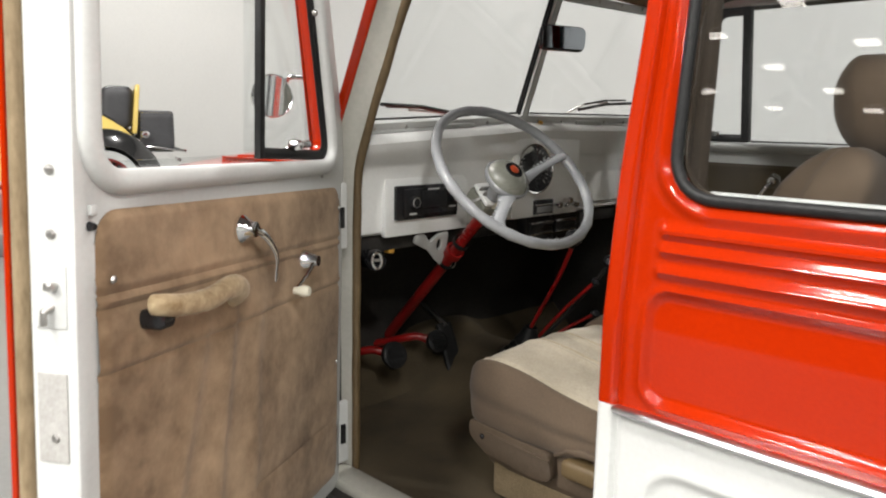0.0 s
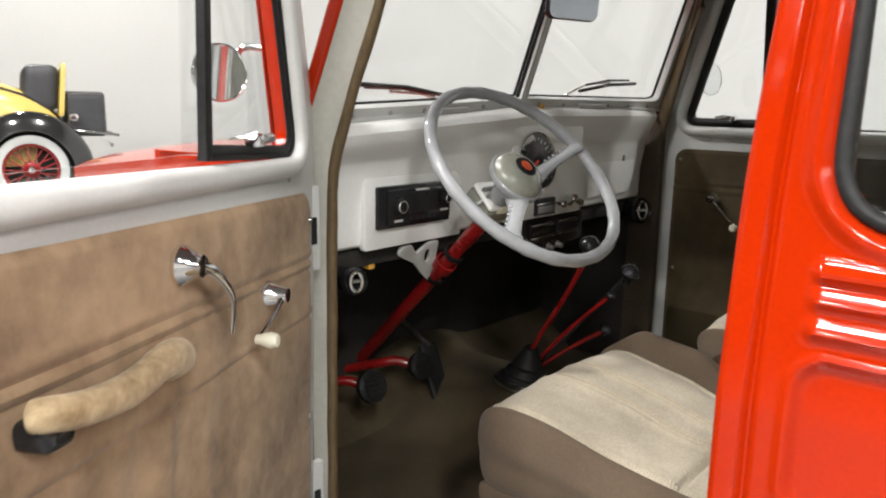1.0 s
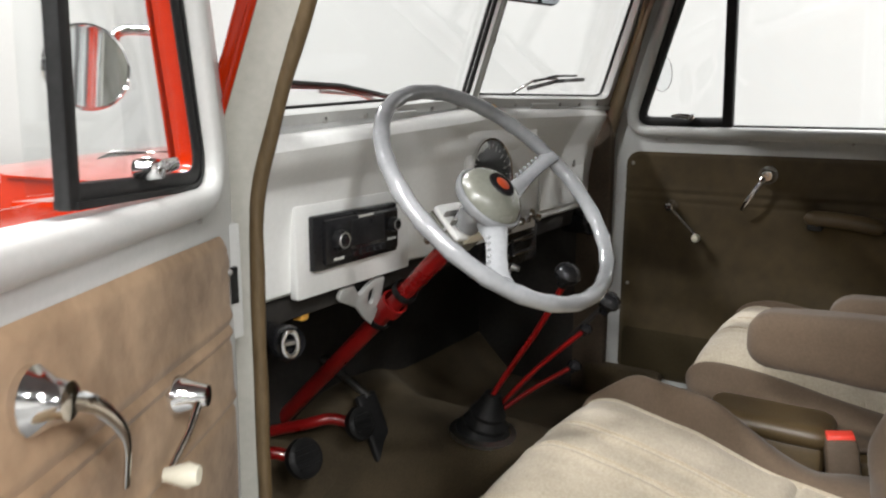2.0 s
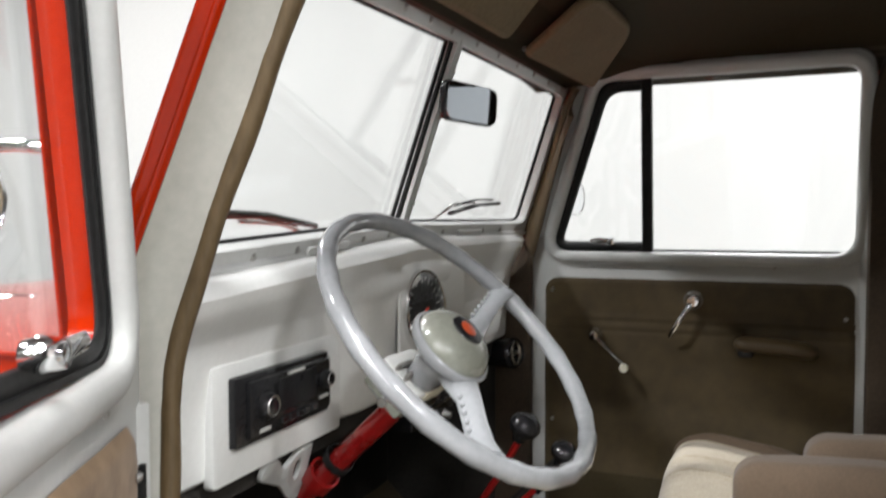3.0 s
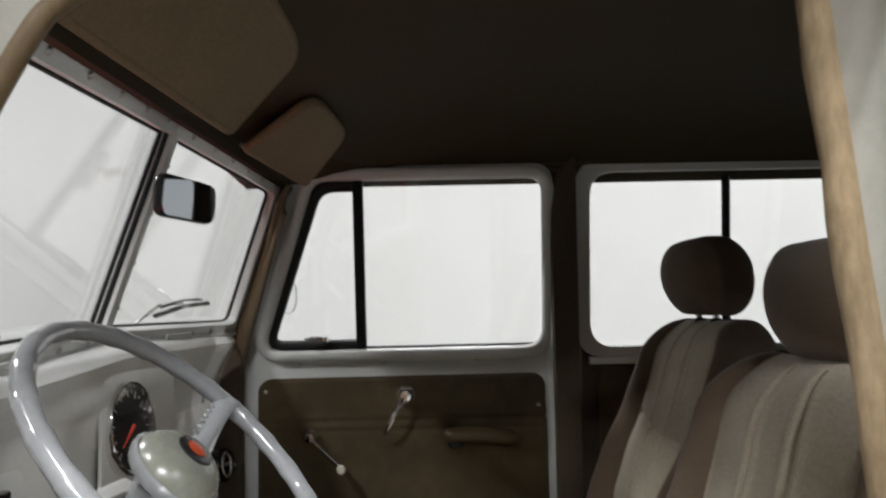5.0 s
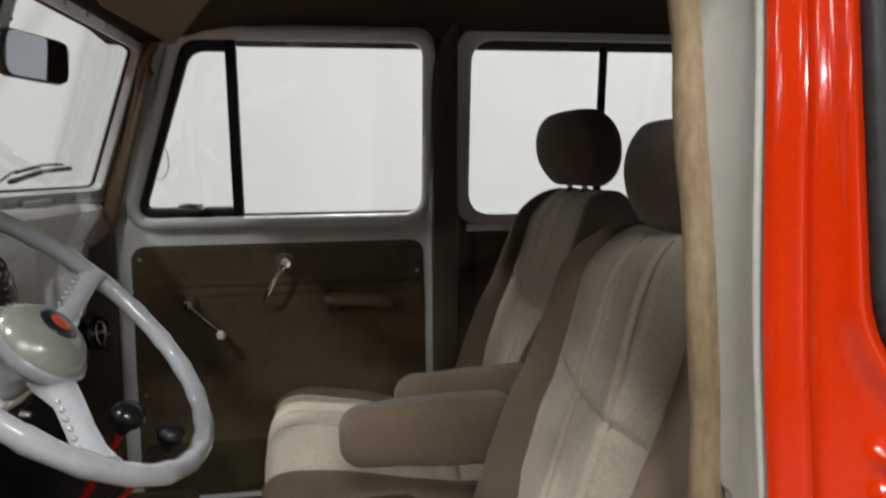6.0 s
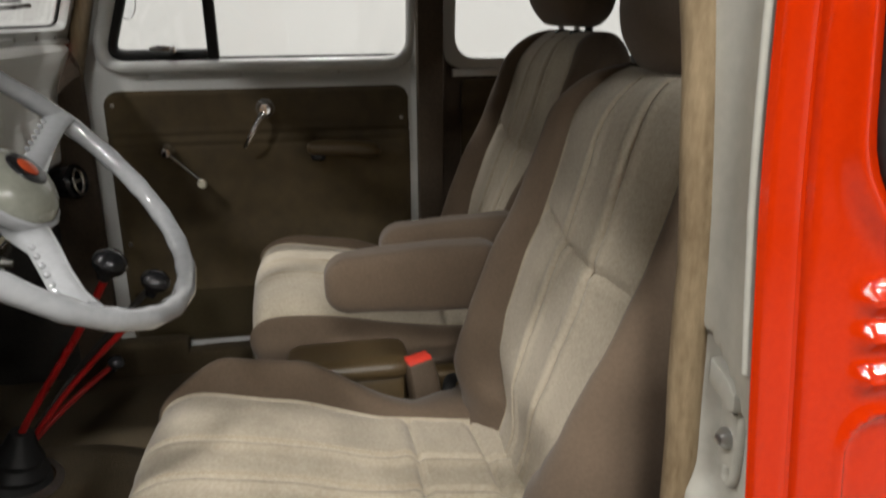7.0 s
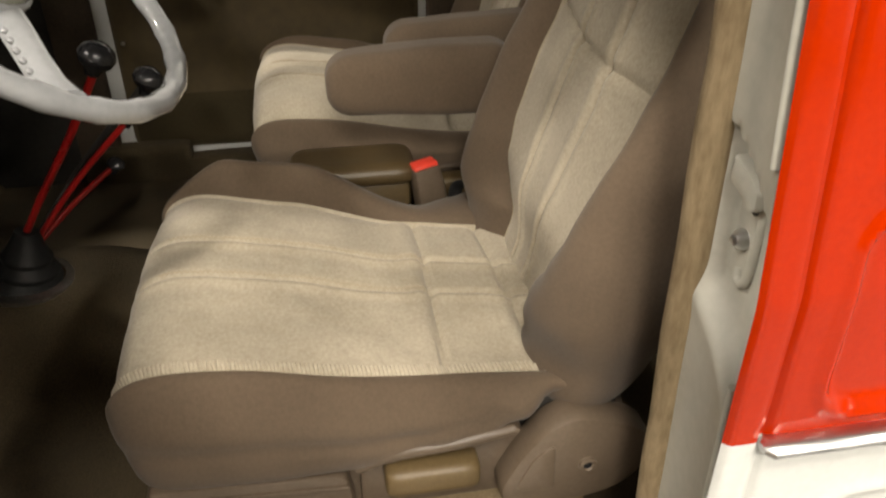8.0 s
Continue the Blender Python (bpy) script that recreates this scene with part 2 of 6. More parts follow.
def tube(points, r, seg=10, closed=False, r2=None, flat=1.0, caps=True):
    """A round bar along points; r to r2 along its length (or a list of radii)."""
    pts = [Vector(p) for p in points]
    n = len(pts)
    seg = max(seg, 12) if r != 0 and not (isinstance(r, float) and r < 0.0023) else seg
    bm = bmesh.new()
    rings = []
    prev = None
    for i, p in enumerate(pts):
        if closed:
            t = pts[(i + 1) % n] - pts[i - 1]
        else:
            t = pts[min(i + 1, n - 1)] - pts[max(i - 1, 0)]
        t.normalize()
        if prev is None:
            up = Vector((0, 0, 1)) if abs(t.z) < 0.9 else Vector((1, 0, 0))
            a = t.cross(up).normalized()
        else:
            a = (prev - t * prev.dot(t)).normalized()
        prev = a
        b = t.cross(a)
        rad = r[i] if isinstance(r, (list, tuple)) else (r if r2 is None else r + (r2 - r) * i / (n - 1))
        rings.append([bm.verts.new(p + rad * (math.cos(k * math.tau / seg) * a + flat * math.sin(k * math.tau / seg) * b)) for k in range(seg)])
    for i in range(n if closed else n - 1):
        p, q = rings[i], rings[(i + 1) % n]
        for k in range(seg):
            bm.faces.new((p[k], p[(k + 1) % seg], q[(k + 1) % seg], q[k]))
    if not closed and caps:
        bm.faces.new(rings[0])
        bm.faces.new(rings[-1])
    return bm


def smooth_path(points, n=6):
    """Catmull-Rom points through a few."""
    p = [Vector(q) for q in points]
    p = [p[0] * 2 - p[1]] + p + [p[-1] * 2 - p[-2]]
    out = []
    for i in range(1, len(p) - 2):
        for k in range(n):
            t = k / n
            a, b, c, d = p[i - 1:i + 3]
            out.append(0.5 * (2 * b + (c - a) * t + (2 * a - 5 * b + 4 * c - d) * t * t + (3 * b - a - 3 * c + d) * t ** 3))
    out.append(p[-2])
    return out


def lathe(profile, seg=24, m=None):
    """A turned body: profile rows of radius, height."""
    bm = bmesh.new()
    rings = []
    for r, h in profile:
        if r < 1e-5:
            rings.append([bm.verts.new((0, 0, h))])
        else:
            rings.append([bm.verts.new((r * math.cos(k * math.tau / seg), r * math.sin(k * math.tau / seg), h)) for k in range(seg)])
    for p, q in zip(rings, rings[1:]):
        for k in range(seg):
            quad = [p[k % len(p)], p[(k + 1) % len(p)], q[(k + 1) % len(q)], q[k % len(q)]]
            quad = list(dict.fromkeys(quad))
            if len(quad) > 2:
                bm.faces.new(quad)
    if m is not None:
        bm.transform(m)
    return bm


def aim(place, way, turn=0):
    """A pose at place whose z axis points along way."""
    return Matrix.Translation(place) @ Vector(way).to_track_quat("Z", "Y").to_matrix().to_4x4() @ pose(0, 0, 0, 0, 0, turn)


def rounded(points, radii, n=6):
    """A polygon with rounded corners, as 2D points."""
    out = []
    k = len(points)
    rs = radii if isinstance(radii, (list, tuple)) else [radii] * k
    for i in range(k):
        p, a, b = Vector(points[i]), Vector(points[i - 1]), Vector(points[(i + 1) % k])
        r = rs[i]
        if r <= 0:
            out.append(tuple(p))
            continue
        u, v = (a - p), (b - p)
        r = min(r, u.length * 0.49, v.length * 0.49)
        s, e = p + u.normalized() * r, p + v.normalized() * r
        for j in range(n + 1):
            t = j / n
            out.append(tuple((1 - t) ** 2 * s + 2 * t * (1 - t) * p + t * t * e))
    return out


def rrect(a, b, r, n=6):
    return rounded([(a[0], a[1]), (b[0], a[1]), (b[0], b[1]), (a[0], b[1])], r, n)


def slab(outline, holes=(), depth=0.01, m=None, bev=0.0, warp=None):
    """A plate in the plane of m's x and y, from z = 0 to depth, with holes through it."""
    bm = bmesh.new()
    edges = []
    for loop in (outline, *holes):
        vs = [bm.verts.new((*p, 0)) for p in loop]
        edges += [bm.edges.new((vs[i - 1], vs[i])) for i in range(len(vs))]
    bmesh.ops.triangle_fill(bm, edges=edges, use_beauty=True, use_dissolve=False)
    ext = bmesh.ops.extrude_face_region(bm, geom=bm.faces[:])
    bmesh.ops.translate(bm, verts=[g for g in ext["geom"] if isinstance(g, bmesh.types.BMVert)], vec=(0, 0, depth))
    bmesh.ops.recalc_face_normals(bm, faces=bm.faces[:])
    if bev:
        sharp = [e for e in bm.edges if len(e.link_faces) == 2 and e.calc_face_angle() > 1.0 and abs(e.verts[0].co.z - e.verts[1].co.z) < 1e-6]
        bmesh.ops.bevel(bm, geom=sharp, offset=bev, segments=2, profile=0.5, affect="EDGES")
    if warp:
        for v in bm.verts:
            v.co = warp(v.co)
    if m is not None:
        bm.transform(m)
    return bm


def sheet(nu, nv, f, thick=0.0):
    """A surface f(u, v), u and v from 0 to 1; thick: a second skin behind it along its normals, closed at the rim."""
    bm = bmesh.new()
    g = [[bm.verts.new(f(i / nu, j / nv)) for j in range(nv + 1)] for i in range(nu + 1)]
    for i in range(nu):
        for j in range(nv):
            bm.faces.new((g[i][j], g[i + 1][j], g[i + 1][j + 1], g[i][j + 1]))
    if thick:
        bm.normal_update()
        bmesh.ops.solidify(bm, geom=bm.faces[:], thickness=thick)
    return bm


def lerp(a, b, t):
    return a + (b - a) * t


def along(path, t):
    """The point at t (0 to 1) of a polyline, by length."""
    p = [Vector(q) for q in path]
    ls = [(b - a).length for a, b in zip(p, p[1:])]
    d = t * sum(ls)
    for a, b, l in zip(p, p[1:], ls):
        if d <= l:
            return a.lerp(b, d / l)
        d -= l
    return p[-1]


def screw(place, way, r=0.005):
    return lathe([(0, 0.6 * r), (0.6 * r, 0.5 * r), (r, 0.1 * r), (r, -r)], 10, aim(place, way))

# ---- showroom ----
XC = 0.671


def mir(x):
    return 2 * XC - x


setting("floor", rbox((-22, -10, -0.2), (7, 16.0, 0), 0), FLOORGREY, "pale grey polished concrete showroom floor", "floor")
setting("wall_north", rbox((-22.2, 14.5, -0.2), (1.0, 14.7, CEILING + 0.2), 0), WALLPAINT, "plain off-white painted showroom wall", "wall")
setting("wall_south", rbox((-22.2, -10.2, -0.2), (7.2, -10, CEILING + 0.2), 0), WALLPAINT, "plain off-white painted showroom wall", "wall")
setting("wall_east", rbox((5.5, -10, -0.2), (5.7, 10.0, CEILING + 0.2), 0), WALLPAINT_DIM, "plain off-white painted showroom wall", "wall")
setting("wall_corner", sheet(24, 2, lambda u, v: Vector((1.0 + 4.5 * math.sin(u * math.pi / 2), 10.0 + 4.5 * math.cos(u * math.pi / 2), lerp(-0.2, CEILING + 0.2, v))), 0.15), WALLPAINT, "rounded off-white painted showroom wall corner", "wall")
setting("wall_west", rbox((-22.2, -10, -0.2), (-22, 16.0, CEILING + 0.2), 0), DARKWALL, "plain grey painted showroom wall", "wall")
setting("ceiling", rbox((-22, -10, CEILING), (7, 16.0, CEILING + 0.2), 0), CEILGREY, "dark grey painted showroom ceiling", "ceiling")
lampthing = None
for lx, ly in LAMPS:
    if lampthing is None:
        lampthing = thing("ceiling_lamp", "long white linear ceiling lamp, switched on", "lamp", (lx, ly, CEILING - 0.1), group="showroom ceiling lamps")
        part("housing", rbox((lx - 0.14, ly - 0.32, CEILING - 0.09), (lx + 0.14, ly + 0.32, CEILING), 0.01), WHITE, lampthing)
        part("diffuser", rbox((lx - 0.125, ly - 0.3, CEILING - 0.12), (lx + 0.125, ly + 0.3, CEILING - 0.085), 0.004), LAMPGLOW, lampthing, "glowing white diffuser")
    else:
        copy_thing(lampthing, Matrix.Translation((lx, ly, CEILING - 0.1)))
spot = None
for lx, ly in FAR_LAMPS:
    if spot is None:
        spot = thing("ceiling_lamp", "short white square ceiling lamp, switched on", "lamp", (lx, ly, CEILING - 0.1), group="short showroom ceiling lamps")
        part("housing", rbox((lx - 0.14, ly - 0.17, CEILING - 0.09), (lx + 0.14, ly + 0.17, CEILING), 0.01), WHITE, spot)
        part("diffuser", rbox((lx - 0.125, ly - 0.15, CEILING - 0.12), (lx + 0.125, ly + 0.15, CEILING - 0.085), 0.004), LAMPGLOW, spot, "glowing white diffuser")
    else:
        copy_thing(spot, Matrix.Translation((lx, ly, CEILING - 0.1)))

# ---- station wagon: body ----
wagon = thing("station_wagon", "red and white vintage station wagon with brown interior, driver's door open", "car", (XC, 1.0, 0.0))


def smoothstep(a, b, t):
    t = max(0.0, min(1.0, (t - a) / (b - a)))
    return t * t * (3 - 2 * t)


def ease(rows, t):
    """A value between rows of (t, value), eased from row to row."""
    if t <= rows[0][0]:
        return rows[0][1]
    for (a, p), (b, q) in zip(rows, rows[1:]):
        if t <= b:
            return lerp(p, q, smoothstep(a, b, t))
    return rows[-1][1]


def lean(z):
    """How far the body sides lean in above the belt."""
    return 0.145 * max(0.0, z - 1.22)


# door opening: rows of y, z of the inner edge (at 0.035 from the body's inner side) and of the outer corner
INNER = [(2.036, 0.47), (2.034, 0.8), (2.030, 1.10), (2.026, 1.165), (2.019, 1.205), (2.007, 1.245), (1.975, 1.33), (1.944, 1.405), (1.909, 1.49), (1.888, 1.535), (1.868, 1.562), (1.828, 1.583), (1.77, 1.590), (1.70, 1.594),
         (1.42, 1.607), (1.342, 1.612), (1.319, 1.602), (1.312, 1.56), (1.306, 1.39), (1.299, 1.2), (1.294, 0.97), (1.288, 0.73), (1.284, 0.47)]
OUTER = [(2.10, 0.44), (2.096, 0.8), (2.088, 1.10), (2.082, 1.15), (2.072, 1.18), (2.036, 1.26), (1.990, 1.365), (1.959, 1.437), (1.930, 1.505), (1.906, 1.557), (1.880, 1.596), (1.84, 1.617), (1.79, 1.628), (1.72, 1.634),
         (1.40, 1.638), (1.35, 1.628), (1.326, 1.60), (1.318, 1.55), (1.317, 1.4), (1.316, 1.2), (1.314, 0.97), (1.312, 0.73), (1.311, 0.44)]


def body_x(z):
    """The outer side of the body behind the door."""
    return -0.096 + 0.115 * max(0.0, z - 1.03)


def edge3(rows, x, side, fine=5):
    out = []
    for y, z in rows:
        xx = x(y) + lean(z) * (1.0 if side > 0 else 0.3 if y > 1.6 else 0.7)
        out.append(Vector((xx if side < 0 else mir(xx), y, z)))
    return smooth_path(out, fine)


def jamb(side):
    a, b = edge3(INNER, lambda y: lerp(0.013, 0.042, smoothstep(1.45, 1.88, y)), side, 36), edge3(OUTER, lambda y: lerp(-0.068, 0.002, smoothstep(1.4, 1.85, y)), side, 36)
    for p in b:
        if p.y < 1.33:
            p.x, p.y = body_x(p.z) + 0.011, p.y - 0.006 - 0.012 * smoothstep(1.2, 1.5, p.z)
    n = len(a) - 1

    def f(u, v):
        i = min(int(u * n), n - 1)
        t = u * n - i
        p, q = a[i].lerp(a[i + 1], t), b[i].lerp(b[i + 1], t)
        r = p.lerp(q, v)
        bow = 0.006 * math.sin(v * math.pi)
        mid = Vector((r.x, 1.68, 1.1))
        r = r + (r - mid).normalized() * bow
        if r.y < 1.36:
            # striker recess: slanting step above and below
            zz = r.z + 0.048 * v
            r.y -= 0.014 * smoothstep(1.120, 1.111, zz) * smoothstep(0.974, 1.006, zz) * smoothstep(1.04, 0.86, v) * smoothstep(-0.02, 0.20, v)
            r.y += 0.003 * math.exp(-((zz - 0.975) / 0.014) ** 2) + 0.002 * smoothstep(0.99, 0.95, zz)
        return r
    return sheet(n, 30, f, 0.012)


for side in (-1, 1):
    if side < 0:
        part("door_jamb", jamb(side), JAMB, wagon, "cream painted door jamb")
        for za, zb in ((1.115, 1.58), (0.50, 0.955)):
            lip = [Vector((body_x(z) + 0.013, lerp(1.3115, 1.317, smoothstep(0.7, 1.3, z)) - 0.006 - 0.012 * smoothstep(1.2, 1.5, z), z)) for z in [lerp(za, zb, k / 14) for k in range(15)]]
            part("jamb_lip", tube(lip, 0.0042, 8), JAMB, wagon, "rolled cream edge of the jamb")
    lace = edge3(INNER if side < 0 else [(2.055, 0.5), (2.05, 1.12), (2.036, 1.25), (2.003, 1.36), (1.962, 1.49), (1.934, 1.58), (1.908, 1.625)], lambda y: lerp(0.021, 0.049, smoothstep(1.45, 1.88, y)) if side < 0 else 0.021, side)
    rear = [p for p in lace if p.y < 1.335]
    for run, r, mat, lab in (([p for p in lace if p.y >= 1.33], 0.0096, LACEBROWN, "smooth brown windlace along the windscreen pillar and the roof"), (rear, 0.0150, WINDLACE, "worn tan cloth windlace on the rear door post")):
        if len(run) > 1:
            bm = tube(run, r, 14)
            for v in bm.verts:
                v.co += Vector((0, 1, 0)) * 0.0012 * math.sin(v.co.z * 40 + v.co.x * 90) + Vector((1, 1, 0)) * 0.0008 * noise.noise(v.co * 45)
            part("windlace", bm, mat, wagon, lab)

# red outer pillar and roof gutter outside the driver's opening
outer = edge3(OUTER, lambda y: lerp(-0.07, 0.001, smoothstep(1.4, 1.85, y)), -1)
front = [p for p in outer if p.y > 1.5 and p.z > 1.16]
back = [p + Vector((-0.024, 0.034, 0.012)) for p in front]
inn = [p + Vector((0.03, 0.03, 0.012)) for p in front]
bm = bmesh.new()
rows = []
for p, q, r in zip(front, back, inn):
    ring = [p, p + Vector((-0.009, 0.001, 0.0)), p + Vector((-0.012, 0.004, 0.002)), p + Vector((-0.008, 0.007, 0.003)), p + Vector((-0.009, 0.010, 0.004)), p + Vector((-0.017, 0.014, 0.005)), p + Vector((-0.020, 0.019, 0.007)), p + Vector((-0.017, 0.025, 0.009)), p + Vector((-0.004, 0.028, 0.010)), r]
    rows.append([bm.verts.new(p + (k - p) * (0.68 if k is not r else 1.0)) for k in ring])
for a, b in zip(rows, rows[1:]):
    for k in range(len(a)):
        bm.faces.new((a[k], a[(k + 1) % len(a)], b[(k + 1) % len(b)], b[k]))
part("windscreen_pillar", bm, RED, wagon, "glossy red windscreen pillar with a rain gutter", angle=50)
rail = [p + Vector((-0.020, 0.0, 0.010)) for p in outer if p.z > 1.615 and p.y > 1.33]
part("drip_rail", tube(rail, 0.011, 8, flat=1.6), RED, wagon, "glossy red drip rail over the door")
bm = tube([Vector((mir(-0.075), p.y + 0.03, p.z + 0.01)) for p in front if p.y > 1.88], 0.022, 8)
part("windscreen_pillar", bm, RED, wagon)


# quarter panels
def rdist(y, z, y0, y1, z0, z1, r):
    """Signed distance to a rounded rectangle: less than zero inside."""
    dy, dz = max(y0 + r - y, y - y1 + r), max(z0 + r - z, z - z1 + r)
    return math.hypot(max(dy, 0), max(dz, 0)) + min(max(dy, dz), 0) - r


RWS = {-1: (0.10, 1.234, 1.206, 1.655, 0.065), 1: (0.10, 1.212, 1.222, 1.655, 0.065)}
RW = RWS[-1]


def relief(y, z):
    o = 0.0
    for zr in (1.162, 1.138, 1.111):
        d = math.hypot(max(0.0, y - 1.236), z - zr)
        o += 0.009 * math.exp(-(d / 0.0078) ** 2)
    d = rdist(y, z, -0.9, 1.25, 0.932, 1.086, 0.03)
    o += 0.004 * math.exp(-(d / 0.006) ** 2) - 0.007 * smoothstep(0.004, -0.012, d)
    d = rdist(y, z, -0.9, 1.235, 0.60, 0.845, 0.05)
    o += 0.003 * math.exp(-(d / 0.008) ** 2) - 0.005 * smoothstep(0.004, -0.014, d)
    d = rdist(y, z, RW[0] - 0.02, RW[1] + 0.02, RW[2] - 0.02, RW[3] + 0.02, 0.08)
    o += 0.007 * math.exp(-(d / 0.009) ** 2)
    o -= 0.005 * smoothstep(1.308, 1.316, y) ** 2
    o -= 0.0055 * math.exp(-((y - 1.284) / 0.0042) ** 2) - 0.003 * smoothstep(1.284, 1.292, y)
    return o


def quarter(z0, z1, y0, y1, side):
    RW = RWS[side]
    ya = 1.19
    rows = [lerp(y0, ya, k / 110) for k in range(110)] + [lerp(ya, y1, k / 46) for k in range(47)]
    ny, nz = len(rows) - 1, int((z1 - z0) / 0.0045)
    bm = bmesh.new()
    g = {}
    for i in range(ny + 1):
        for j in range(nz + 1):
            y, z = rows[i], lerp(z0, z1, j / nz)
            if rdist(y, z, *RW) > -0.005:
                x = body_x(z) - relief(y, z)
                g[i, j] = bm.verts.new((x if side < 0 else mir(x), y - 0.012 * smoothstep(1.2, 1.5, z) * smoothstep(1.24, 1.30, y), z))
    for i in range(ny):
        for j in range(nz):
            k = [(i, j), (i + 1, j), (i + 1, j + 1), (i, j + 1)]
            if all(q in g for q in k):
                bm.faces.new([g[q] for q in k])
    return bm


for side in (-1, 1):
    RW = RWS[side]
    part("quarter_panel", quarter(0.916, 1.70, 0.0, 1.315, side), RED, wagon, "glossy red pressed steel quarter panel with three ribs")
    part("lower_panel", quarter(0.45, 0.916, 0.0, 1.315, side), WHITE, wagon, "white painted lower body panel")
    for a, b, mt in ((0.916, 1.70, RED), (0.45, 0.916, WHITE)):
        bm = sheet(8, 12, lambda u, v, a=a, b=b: Vector((body_x(lerp(a, b, v)) if side < 0 else mir(body_x(lerp(a, b, v))), lerp(-1.3, 0.0, u), lerp(a, b, v))))
        part("rear_panel", bm, mt, wagon)
    xs = -0.101 if side < 0 else mir(-0.101)
    trim = tube([(xs, y, 0.913) for y in (1.288, 1.282, 1.2, 0.6, 0.0, -1.25)], [0.005, 0.011, 0.0115, 0.0115, 0.0115, 0.0115], 12, flat=0.6)
    part("trim_strip", trim, ALU, wagon, "bright metal trim strip between red and white paint")
    # rear side window: rubber, glass, inner frame
    loop = rrect((RW[0], RW[2]), (RW[1], RW[3]), 0.065, 8)

    def wall_x(z, d):
        x = body_x(z) + d
        return x if side < 0 else mir(x)
    part("window_gasket", tube([(wall_x(z, -0.002), y, z) for y, z in loop], 0.0078 if side < 0 else 0.0115, 10, closed=True), RUBBER, wagon, "black rubber window gasket")
    inner = rrect((RW[0] + 0.0, RW[2] + (0.014 if side > 0 else -0.004)), (RW[1] - 0.008 + (0.024 if side < 0 else 0), RW[3] - 0.004), 0.06, 8)
    outer2 = rrect((RW[0] - 0.03, RW[2] - 0.012), (RW[1] + (0.03 if side > 0 else 0.04), RW[3] + 0.028), 0.075, 8)

    def to_wall(v, side=side):
        x = -0.012 + lean(v.y) - v.z
        return Vector((x if side < 0 else mir(x), v.x, v.y))
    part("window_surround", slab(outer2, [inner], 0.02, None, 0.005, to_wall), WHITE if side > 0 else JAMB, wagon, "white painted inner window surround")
    pane = slab(rrect((RW[0] + 0.005, RW[2] + 0.005), (RW[1] - 0.005, RW[3] - 0.005), 0.06), (), 0.004, None, 0, lambda v: Vector((wall_x(v.y, 0.012 + v.z), v.x, v.y)))
    ob = part("window_glass", pane, GLASS, wagon)
    ob.visible_shadow = False
    part("sliding_post", tube([(wall_x(z, 0.014), 0.855, z) for z in (RW[2], RW[3])], 0.011, 8, flat=0.6), RUBBER, wagon, "black sliding window post")
    # inner side wall below and round the windows
    hole = rrect((RW[0] - 0.02, RW[2] + 0.0), (RW[1] + 0.012, RW[3] + 0.015), 0.07, 8)

    def to_in(v, side=side):
        x = -0.022 + lean(v.y) - v.z
        return Vector((x if side < 0 else mir(x), v.x, v.y))
    wall = slab([(-1.3, 0.45), (1.262, 0.45), (1.262, 1.70), (-1.3, 1.70)], [hole], 0.012, None, 0, to_in)
    part("inner_side", wall, TRIMBROWN, wagon, "dark brown cloth side trim")
    belt = slab([(-1.2, 1.193), (1.21, 1.193), (1.21, 1.212), (-1.2, 1.212)], (), 0.014, None, 0.003, lambda v, side=side: Vector(((-0.008 - v.z) if side < 0 else mir(-0.008 - v.z), v.x, v.y)))
    part("belt_rail", belt, WHITE, wagon, "white painted rail below the window")
    pan = slab(rrect((-1.1, 0.6), (1.19, 1.188), 0.02), (), 0.012, None, 0.004, lambda v, side=side: Vector(((-0.004 - v.z) if side < 0 else mir(-0.004 - v.z), v.x, v.y)))
    part("rear_trim_panel", pan, SUEDE_SHADED, wagon, "brown suede-cloth rear trim panel")
    # post between door and rear window
    pa = 1.25 if side < 0 else 1.243
    bp = slab(rounded([(pa, 0.47), (1.274 if side < 0 else 1.30, 0.47), (1.28 if side < 0 else 1.305, 1.56), (1.278, 1.66), (pa, 1.69)], [0, 0, 0.02 if side > 0 else 0.005, 0.02 if side > 0 else 0.005, 0]), (), 0.05 if side > 0 else 0.03, None, 0.008, lambda v, side=side: Vector(((0.026 + lean(v.y) * 0.8 - v.z) if side < 0 else mir(0.026 + lean(v.y) * 0.8 - v.z), v.x, v.y)))
    part("door_post", bp, TRIMBROWN, wagon, "brown cloth-covered door post")


# roof and headliner
def head_z(u, v):
    edge = 1 - abs(2 * u - 1) ** 5
    front = smoothstep(0.0, 0.10, v)
    return 1.628 + 0.035 * front + edge * (0.012 + 0.085 * front)


def headliner(u, v):
    return Vector((lerp(0.045, mir(0.045), u), lerp(1.995, -1.28, v) - 0.10 * (2 * u - 1) ** 2 * (1 - v) * 0.5, head_z(u, v)))


